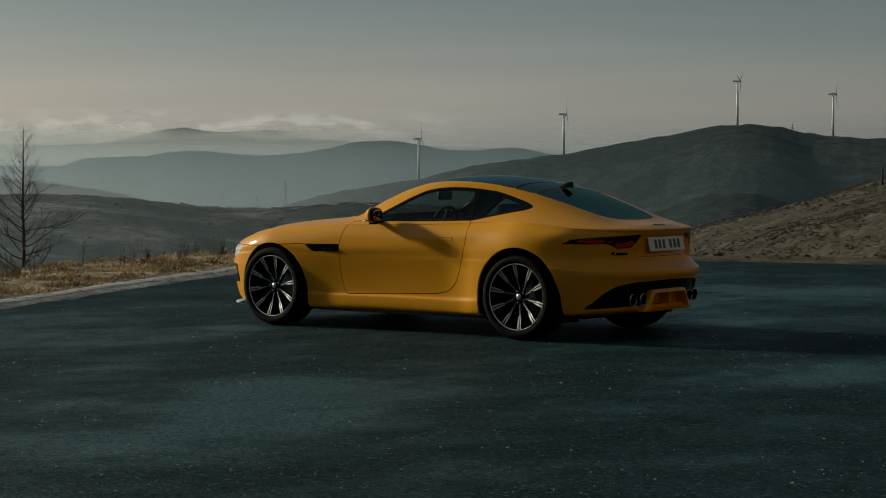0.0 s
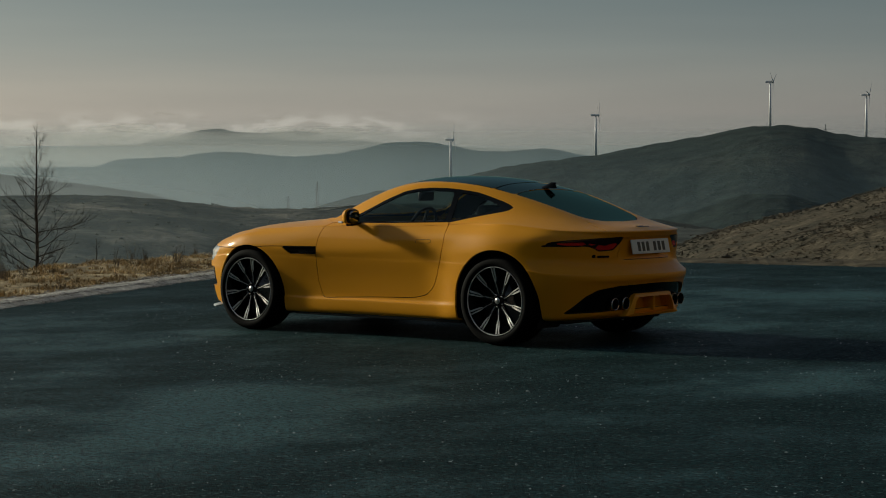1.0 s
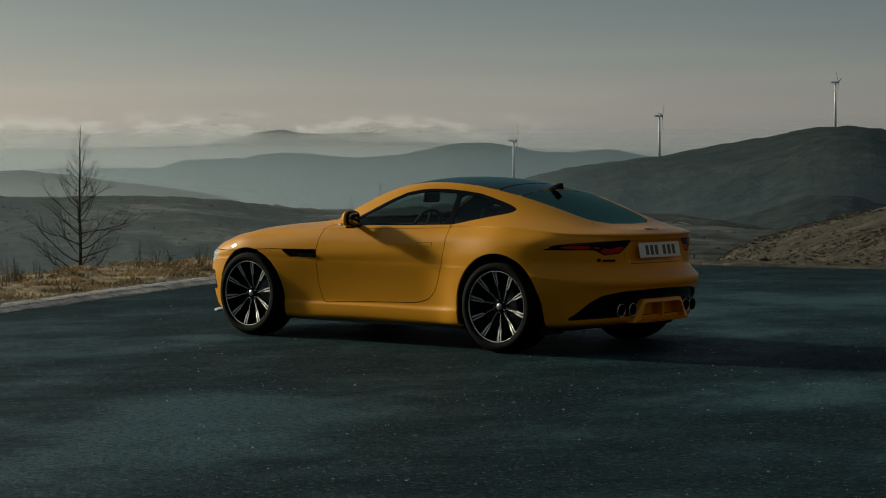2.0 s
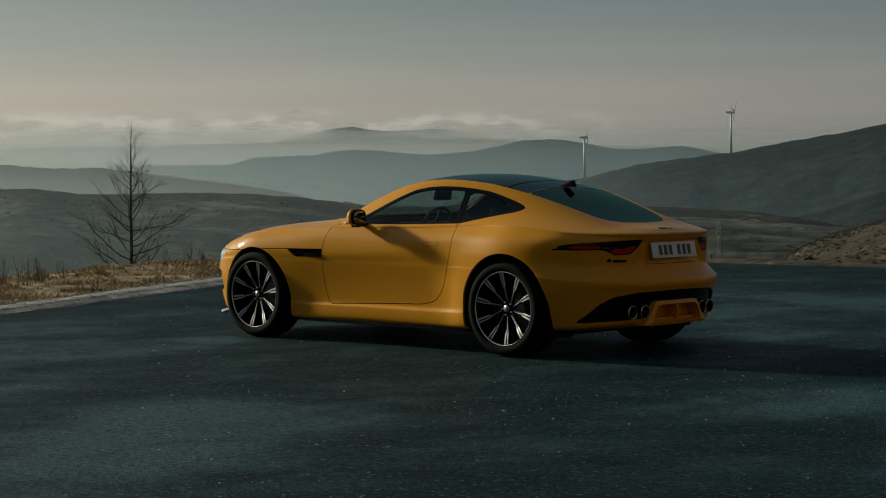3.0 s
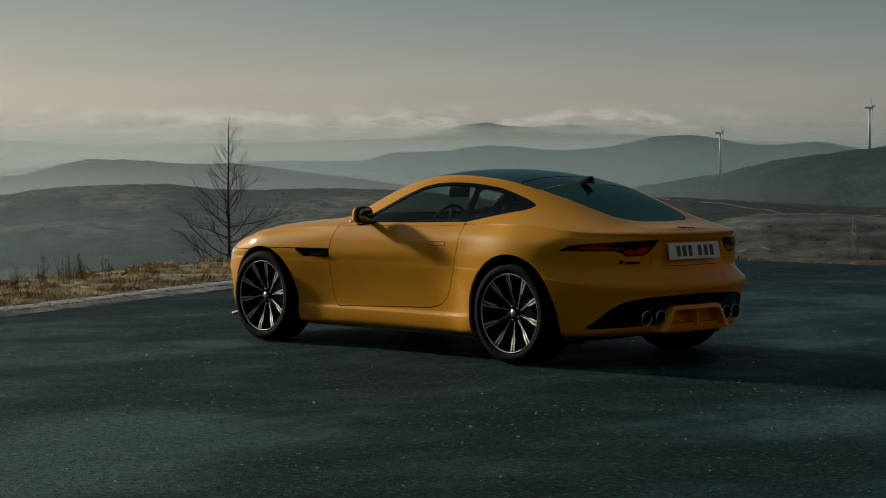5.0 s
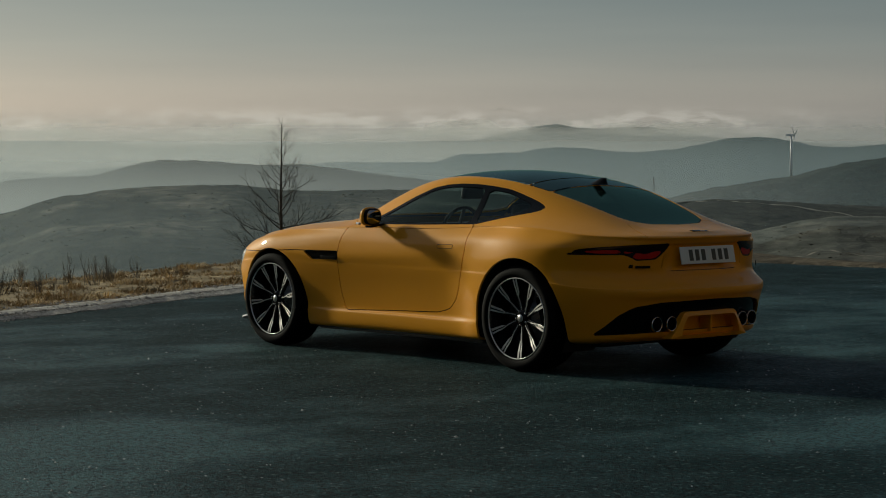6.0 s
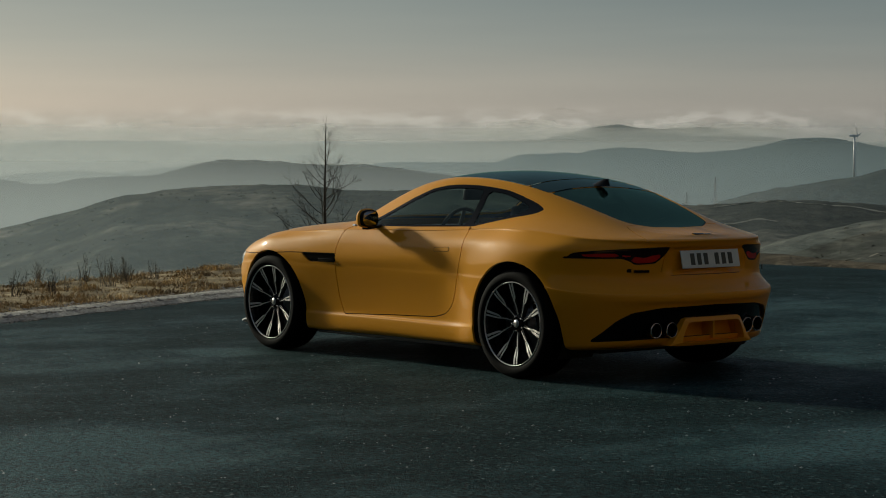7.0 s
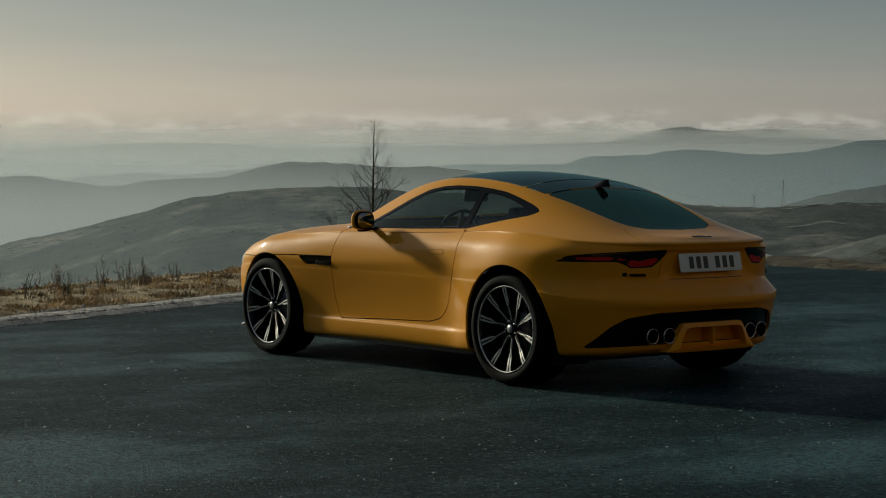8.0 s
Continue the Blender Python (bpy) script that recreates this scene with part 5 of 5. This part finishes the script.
    for y in (-.165, -.105, -.045, .055, .117, .177):
        bm = bmesh.new()
        box(bm, .0035, .0065, y - .018, y + .018, -.036, .036, .001)
        part("plate_bar", bm, PLATE_INK, pl, smooth=False)
    # badges as plain bars
    for nm, x, y, z, w, h, rz in (("badge_bar", 1.985, -.590, .692, .024, .011, -40), ("badge_bar", 2.036, -.520, .688, .048, .008, -35), ("badge_bar", 2.064, .552, .685, .035, .016, 38)):
        bm = bmesh.new()
        box(bm, -.002, .003, -w, w, -h, h, .002)
        o = part(nm, bm, BLACK_GLOSS, car, "plain black badge bar")
        o.matrix_basis = pose(x, y, z, 0, 0, rz)
    bm = bmesh.new()
    box(bm, -.006, .010, -.075, .075, -.003, .004, .002)
    box(bm, -.020, -.010, -.075, .02, -.003, .004, .002)
    o = part("badge_bar", bm, BLACK_GLOSS, car, "plain black badge bar on the tailgate")
    o.matrix_basis = pose(2.055, 0, .9045, 0, 12, 0)
    # front splitter
    bm = bmesh.new()
    lv = dict(LEVELS[1])
    for k, (off, z0, z1) in enumerate(((.02, .165, .185),)):
        ln = level_line(lv)
        ln = ln[ln[:, 0] < -1.72]
        full = np.concatenate([ln[::-1], (ln * (1, -1, 1))[1:]])
        c = np.array((-1.2, 0, 0))
        rows = []
        for sc, z in ((1.0, z0), (1.045, z0 + .004), (1.045, z0 + .016), (.97, z1 + .01)):
            rows.append([bm.verts.new((c[0] + (p[0] - c[0]) * sc, p[1] * sc, z)) for p in full])
        for a, b in zip(rows, rows[1:]):
            for i in range(len(full) - 1):
                bm.faces.new((a[i], a[i + 1], b[i + 1], b[i]))
    part("front_splitter", bm, SILVER, car, "silver front splitter lip")
    build_wheel(car, AXLE_F, -.795, -1, 81, .255)
    build_wheel(car, AXLE_F, .795, 1, 90, .255)
    build_wheel(car, AXLE_R, -.790, -1, 95, .290)
    build_wheel(car, AXLE_R, .790, 1, 90, .290)
    return car


build_car()

# ---- plants and stones ----


def at_ground(x, y):
    return float(ground_height(np.array([x]), np.array([y]))[0][0])


def bearing(az, r):
    a = radians(az)
    return EYE[0] - r * math.sin(a), EYE[1] + r * math.cos(a)


def pieces(name, verts, faces, mat, label, category):
    me = bpy.data.meshes.new(name)
    me.from_pydata(np.asarray(verts, float).tolist(), [], np.asarray(faces, int).tolist())
    me.materials.append(mat)
    return tagged(new(name, me), label, category, kind="stuff")


def build_grass(rng):
    """Dry tussocks on the verge."""
    n = 95000
    y = rng.uniform(-7, 12.5, n)
    edge = np.interp(y, [-12, -4.6, -1.1, 1.95, 4.9, 6.2, 11.4, 13], [.5, -3.2, -4.82, -6.25, -7.45, -8.1, -8.9, -9])
    x = edge - .22 - 3.1 * rng.random(n) ** 1.1
    clump = fractal(x, y, 1.3, 3, .4) + .6 * fractal(x, y, .45, 2, 1.4)
    keep = clump + rng.normal(0, .22, n) > .02
    x, y, clump = x[keep], y[keep], clump[keep]
    n = len(x)
    z, _ = ground_height(x, y)
    h = (.012 + .060 * np.clip(clump + .15, 0, 1.3)) * rng.uniform(.4, 1.5, n)
    a, lean = rng.uniform(0, 2 * np.pi, n), rng.uniform(.3, 1.5, n)
    w = rng.uniform(.004, .011, n)
    base = np.stack([x, y, z - .01], 1)
    side = np.stack([np.cos(a), np.sin(a), 0 * a], 1)
    out = np.stack([-np.sin(a), np.cos(a), 0 * a], 1)
    up = np.array([0, 0, 1.0])
    mid = base + (out * (lean * .30)[:, None] + up) * (h * .6)[:, None]
    tip = base + (out * (lean * .95)[:, None] + up) * h[:, None]
    v = np.stack([base - side * w[:, None], base + side * w[:, None], mid + side * (w * .6)[:, None], mid - side * (w * .6)[:, None], tip], 1).reshape(-1, 3)
    i = np.arange(n)[:, None] * 5
    faces = [list(q) for q in (i + np.array([0, 1, 2, 3]))] + [list(q) for q in (i + np.array([3, 2, 4]))]
    me = bpy.data.meshes.new("grass")
    me.from_pydata(v.tolist(), [], faces)
    me.materials.append(STRAW)
    tagged(new("grass", me), "dry straw-coloured grass on the roadside verge", "grass", kind="stuff")


OCTA_F = np.array([(0, 2, 4), (2, 1, 4), (1, 3, 4), (3, 0, 4), (2, 0, 5), (1, 2, 5), (3, 1, 5), (0, 3, 5)])


def octahedra(rng, x, y, z, size):
    n = len(x)
    a = rng.uniform(0, 2 * np.pi, n)
    s = size[:, None] * rng.uniform(.6, 1.3, (n, 3)) * np.array([1, .8, .55])
    c, d = np.cos(a), np.sin(a)
    ex = np.stack([c, d, 0 * a], 1) * s[:, :1]
    ey = np.stack([-d, c, 0 * a], 1) * s[:, 1:2]
    ez = np.stack([0 * a, 0 * a, 1 + 0 * a], 1) * s[:, 2:]
    p = np.stack([x, y, z], 1)
    v = np.stack([p + ex, p - ex, p + ey, p - ey, p + ez, p - ez], 1).reshape(-1, 3)
    f = (np.arange(n)[:, None, None] * 6 + OCTA_F[None]).reshape(-1, 3)
    return v, f


def build_gravel(rng):
    n = 26000
    y = rng.uniform(-6, 12, n)
    edge = np.interp(y, [-12, -4.6, -1.1, 1.95, 4.9, 6.2, 11.4, 13], [.5, -3.2, -4.82, -6.25, -7.45, -8.1, -8.9, -9])
    x = edge + .20 - .62 * rng.beta(1.5, 1.5, n) + .10 * fractal(y, y * 0, 2.0) + .06 * fractal(y, y * 0, .5)
    s = rng.uniform(.005, .014, n) * rng.uniform(.4, 1.3, n) * np.where(rng.random(n) < .05, 1.7, 1)
    z, _ = ground_height(x, y)
    z = np.maximum(z + .02, np.where(x > edge, 0.0, -1)) + s * .25
    pieces("gravel", *octahedra(rng, x, y, z, s), GRAVEL, "pale loose gravel along the asphalt edge", "gravel")
    n = 16000
    x, y = rng.uniform(-5, 10, n), rng.uniform(-10.5, 10, n)
    keep = (pad_distance(np.stack([x, y], 1)) < -.1) & (fractal(x, y, 3.0, 3, .9) + rng.normal(0, .4, n) > .05) & ~((np.abs(x) < 2.2) & (np.abs(y) < .95))
    x, y = x[keep], y[keep]
    s = rng.uniform(.0018, .0050, len(x)) * rng.choice([1, 1, 1, 1, 1.5, 2.4], len(x))
    pieces("grit", *octahedra(rng, x, y, s * .4, s), GRIT, "scattered pale grit on the asphalt", "grit")


def branch(bm, rng, p, d, length, radius, depth, spread=.5):
    """One limb with its twigs."""
    n = 6 if depth else 4
    path, rad = [Vector(p)], [radius]
    d = Vector(d).normalized()
    for i in range(n):
        d = (d + Vector(rng.normal(0, .11, 3)) + Vector((0, 0, .13 if depth > 1 else .05))).normalized()
        path.append(path[-1] + d * (length / n))
        rad.append(radius * (1 - .82 * (i + 1) / n))
    tube(bm, path, rad, 5 if depth > 1 else 3, close=False)
    if depth:
        k = int(4 + length * 6)
        for j in range(k):
            t = rng.uniform(.25, .98)
            q = t * n
            i = min(int(q), n - 1)
            pos = path[i].lerp(path[i + 1], q - i)
            axis = (path[i + 1] - path[i]).normalized()
            off = axis.orthogonal().normalized()
            off.rotate(Matrix.Rotation(rng.uniform(0, 6.283), 3, axis))
            nd = axis * (1 - spread * .5) + off * spread + Vector((0, 0, .15))
            branch(bm, rng, pos, nd, length * rng.uniform(.22, .45) * (1.15 - t * .5), max(rad[i] * .5, .0022), depth - 1, spread)


def build_tree(x, y, height, reach, seed, limbs, name="bare_tree", label="leafless young tree with thin grey twigs", lower=.2):
    rng = np.random.default_rng(seed)
    z0 = at_ground(x, y) - .1
    tree = tagged(new(name), label, "tree")
    tree.location = (x, y, z0)
    bm = bmesh.new()
    n = 14
    path, p = [], Vector((0, 0, 0))
    for i in range(n + 1):
        path.append(p.copy())
        w = .012 + .035 * (i / n) ** 2
        p += Vector((rng.normal(0, w), rng.normal(0, w), 1)) * (height / n)
    rad = [.075 * height / 6 * (1 - .93 * (i / n)) + .003 for i in range(n + 1)]
    tube(bm, path, rad, 8)
    part("trunk", bm, BARK, tree, "slender dark trunk")
    for k in range(limbs):
        t = lower + (1 - lower) * ((k + rng.random()) / limbs)
        q = t * n
        i = min(int(q), n - 1)
        pos = path[i].lerp(path[i + 1], min(q - i, 1))
        a = k * 2.399 + rng.uniform(-.4, .4)
        # widest at a third of the height, short at the top
        shape = np.interp(t, [lower, lower + .12, .45, .75, 1.0], [.75, 1.0, .92, .50, .12])
        rise = np.interp(t, [0, .4, 1], [.05, .22, .9])
        bm = bmesh.new()
        branch(bm, rng, pos, (math.cos(a), math.sin(a), rise), reach * shape * rng.uniform(.6, 1.15), max(rad[i] * .42, .006), 2)
        part("limb", bm, BARK, tree)
    return tree


def build_weed(rng, kind):
    """A dead weed: a spray of thin forking stalks from one root."""
    weed = tagged(new("dead_weed"), "dry dark weed stalks standing in the grass", "weed", "weeds along the verge")
    for _ in range(13 + 4 * kind):
        bm = bmesh.new()
        a, lean = rng.uniform(0, 6.283), abs(rng.normal(.18, .26))
        h = rng.uniform(.20, .58)
        p0 = Vector((rng.normal(0, .05), rng.normal(0, .05), -.03))
        out = Vector((math.cos(a), math.sin(a), 0)) * lean * h
        path = [p0, p0 + out * .45 + Vector((0, 0, h * .35)), p0 + out * .8 + Vector((rng.normal(0, .012), rng.normal(0, .012), h * .7)), p0 + out + Vector((rng.normal(0, .02), rng.normal(0, .02), h))]
        tube(bm, path, [.0060, .0048, .0036, .0016], 3, close=False)
        for _ in range(int(rng.integers(2, 5))):
            q = path[1].lerp(path[3], rng.uniform(0, .85))
            b, r = rng.uniform(0, 6.283), rng.uniform(.03, .07)
            tube(bm, [q, q + Vector((math.cos(b) * r, math.sin(b) * r, rng.uniform(.07, .18)))], [.0034, .0013], 3, close=False)
        part("stalk", bm, STALK, weed)
    return weed


def build_bushes(rng):
    """Heather and low scrub on the near slopes, as clumps of small leaf faces."""
    def clumps(name, az0, az1, r0, r1, n, size, label):
        az, r = rng.uniform(az0, az1, n), r0 + (r1 - r0) * rng.random(n) ** .6
        x, y = EYE[0] - r * np.sin(np.radians(az)), EYE[1] + r * np.cos(np.radians(az))
        keep = (fractal(x, y, 40, 3, .2) + rng.normal(0, .4, n) > -.15) & (pad_distance(np.stack([x, y], 1)) > .35)
        x, y = x[keep], y[keep]
        n = len(x)
        z, _ = ground_height(x, y)
        s = size * rng.lognormal(0, .45, n)
        m = 40
        d = rng.normal(0, 1, (n, m, 3))
        d /= np.linalg.norm(d, axis=2, keepdims=True)
        d[:, :, 2] = np.abs(d[:, :, 2])
        c = np.stack([x, y, z], 1)[:, None] + d * s[:, None, None] * np.array([1, 1, .5]) * rng.uniform(.45, 1.1, (n, m, 1))
        u = rng.normal(0, 1, (n, m, 3))
        u -= d * np.sum(u * d, 2, keepdims=True)
        u /= np.linalg.norm(u, axis=2, keepdims=True)
        w = np.cross(d, u)
        k = s[:, None, None] * rng.uniform(.10, .22, (n, m, 1))
        v = np.stack([c + u * k, c - .5 * u * k + .87 * w * k, c - .5 * u * k - .87 * w * k], 2).reshape(-1, 3)
        pieces(name, v, np.arange(len(v)).reshape(-1, 3), BUSH, label, "shrub")
    clumps("scrub", 22, 34, 26, 75, 7000, .07, "low dry scrub along the far side of the asphalt")
    clumps("scrub", 22, 33.6, 60, 262, 40000, .16, "low brown heather and shrubs on the slope")
    clumps("scrub", 30, 42.5, 330, 640, 1500, .36, "low dark shrubs on the far slope")
    clumps("scrub", 42, 64, 620, 985, 5000, .50, "scattered dark shrubs on the moor")


def build_tracks():
    """Pale dirt tracks across the far slope."""
    for az0, az1, r0, r1, w in ((30, 42.2, 905, 950, 1.7), (32, 42, 830, 880, 1.1), (33, 40.5, 500, 560, .6), (31.5, 39, 430, 455, .5), (33.5, 38.5, 500, 445, .45)):
        bm = bmesh.new()
        last = None
        for t in np.linspace(0, 1, 90):
            az = az0 + (az1 - az0) * t
            r = r0 + (r1 - r0) * t + 9 * math.sin(t * 9 + r0) + 4 * math.sin(t * 23)
            row = []
            for q in (-w, w):
                x, y = bearing(az, r + q)
                row.append(bm.verts.new((x, y, at_ground(x, y) + .1)))
            if last:
                bm.faces.new((last[0], last[1], row[1], row[0]))
            last = row
        tagged(part("dirt_track", bm, TRACK, None), "pale dirt track along the hillside", "track", kind="structure")


# ---- masts ----


def build_turbine(az, r, hub_height):
    x, y = bearing(az, r)
    t = tagged(new("wind_turbine"), "white three-bladed wind turbine on the ridge", "wind turbine", "turbines on the ridge")
    a = radians(az)
    t.matrix_basis = Matrix.Translation((x, y, at_ground(x, y) - 1.0)) @ pose(0, 0, 0, 0, 0, az - 12)
    bm = bmesh.new()
    tube(bm, [(0, 0, 0), (0, 0, hub_height * .5), (0, 0, hub_height)], [1.75, 1.45, 1.05], 16)
    part("tower", bm, ENAMEL, t, "tall tapered tower")
    bm = bmesh.new()
    box(bm, -6.5, 2.6, -1.4, 1.4, -1.2, 1.5, .5, pose(0, 0, hub_height + 1.1))
    part("nacelle", bm, ENAMEL, t, "long nacelle")
    rotor = link("rotor", None, t, "three-bladed rotor")
    rotor.matrix_basis = pose(3.6, 0, hub_height + 1.1)
    bm = bmesh.new()
    lathe(bm, [(1.1, -1.2), (1.15, 0), (.8, 1.0), (.0, 1.6)], 16, pose(0, 0, 0, 0, 90, 0))
    part("hub", bm, ENAMEL, rotor)
    blade = bmesh.new()
    last = None
    for q, chord, thick in ((.6, .7, .7), (3.5, 1.35, .35), (9, 1.0, .22), (16, .65, .14), (22, .18, .05)):
        row = [blade.verts.new((thick * c, chord * s + .2 * chord, q)) for c, s in ((1, 0), (0, 1), (-1, 0), (0, -1))]
        if last:
            for i in range(4):
                blade.faces.new((last[i], last[(i + 1) % 4], row[(i + 1) % 4], row[i]))
        last = row
    blade.faces.new(last)
    bmesh.ops.recalc_face_normals(blade, faces=blade.faces)
    b0 = part("blade", blade, ENAMEL, rotor)
    for i in (1, 2):
        link("blade", b0.data, rotor).matrix_basis = pose(0, 0, 0, 120 * i, 0, 0)
    return rotor


def build_pylon(az, r, top, half=3.0, arms=3):
    x, y = bearing(az, r)
    z0 = at_ground(x, y) - .5
    h = EYE[2] + r * math.tan(radians(top)) - z0
    p = tagged(new("pylon"), "grey steel lattice power pylon", "pylon", "pylons on the hills")
    p.matrix_basis = pose(x, y, z0, 0, 0, az + 10)
    bm = bmesh.new()
    tw = max(.06, r * .00013)
    for sx in (-1, 1):
        for sy in (-1, 1):
            tube(bm, [(sx * half, sy * half, 0), (sx * half * .42, sy * half * .42, h * .7), (sx * .2, sy * .2, h)], [tw, tw, tw], 4)
    for i in range(8):
        z, z2 = h * i / 8, h * (i + 1) / 8
        k, k2 = np.interp([z, z2], [0, h * .7, h], [half, half * .42, .2])
        for s in (-1, 1):
            tube(bm, [(-k, s * k, z), (k2, s * k2, z2)], [tw * .6] * 2, 3)
            tube(bm, [(s * k, k, z), (s * k2, -k2, z2)], [tw * .6] * 2, 3)
    part("mast", bm, PYLON, p)
    for i in range(arms):
        bm = bmesh.new()
        z, w = h * (.70 + .11 * i), half * (1.7 - .22 * i)
        tube(bm, [(-w, 0, z), (0, 0, z + h * .025), (w, 0, z)], [tw * .8, tw, tw * .8], 4)
        part("cross_arm", bm, PYLON, p)


def build_post(az, r, h):
    x, y = bearing(az, r)
    bm = bmesh.new()
    tube(bm, [(0, 0, -.3), (0, 0, h * .6), (.05, 0, h)], [.12, .11, .09], 8)
    o = part("wooden_post", bm, BARK, None)
    o.location = (x, y, at_ground(x, y))
    tagged(o, "dark wooden post on the slope", "post", "posts")


RNG = np.random.default_rng(7)
build_grass(RNG)
build_gravel(RNG)
build_bushes(RNG)
build_tracks()
build_tree(-31.3, 22.1, 5.2, 1.85, 3, 48)
build_tree(-30.2, 23.2, 2.2, .55, 5, 10, "bare_sapling", "thin leafless sapling beside the tree", .5)
weeds = [build_weed(RNG, k) for k in (0, 1, 2)]
spots = [(-6.4, -.9), (-7.0, .1), (-7.4, .75), (-7.55, 1.0), (-7.9, 1.7), (-8.2, 2.1), (-8.0, 1.45), (-6.7, -.5)]
for _ in range(18):
    y = RNG.uniform(-2.5, 10)
    spots.append((float(np.interp(y, [-4.6, -1.1, 1.95, 4.9, 6.2, 11.4], [-3.2, -4.82, -6.25, -7.45, -8.1, -8.9])) - RNG.uniform(1.1, 3.0), y))
for i, (x, y) in enumerate(spots):
    k = RNG.uniform(.36, .64)
    m = pose(x, y, at_ground(x, y), 0, 0, RNG.uniform(0, 360)) @ Matrix.Diagonal((k, k, k, 1))
    if i < 3:
        weeds[i].matrix_basis = m
    else:
        w = copy_thing(weeds[i % 3], m)
        w.scale = (k, k, k)
ROTORS = [build_turbine(29.6, 2640, 59), build_turbine(27.0, 2640, 54), build_turbine(34.4, 2620, 51), build_turbine(38.45, 2600, 51)]
build_pylon(42.2, 1500, -.40)
build_pylon(43.0, 1800, -.81)
build_pylon(34.75, 520, -1.55, 1.3, 2)
build_pylon(28.1, 2700, 1.15, 1.6, 1)
build_post(25.9, 250, 2.6)


def motions():
    """The rotors turn slowly in the wind."""
    for k, rotor in enumerate(ROTORS):
        at = rotor.matrix_basis.translation.copy()
        walk(rotor, [(t / 2, pose(*at, 54 * (t - .9) + 17 * k, 0, 0)) for t in range(17)])


motions()
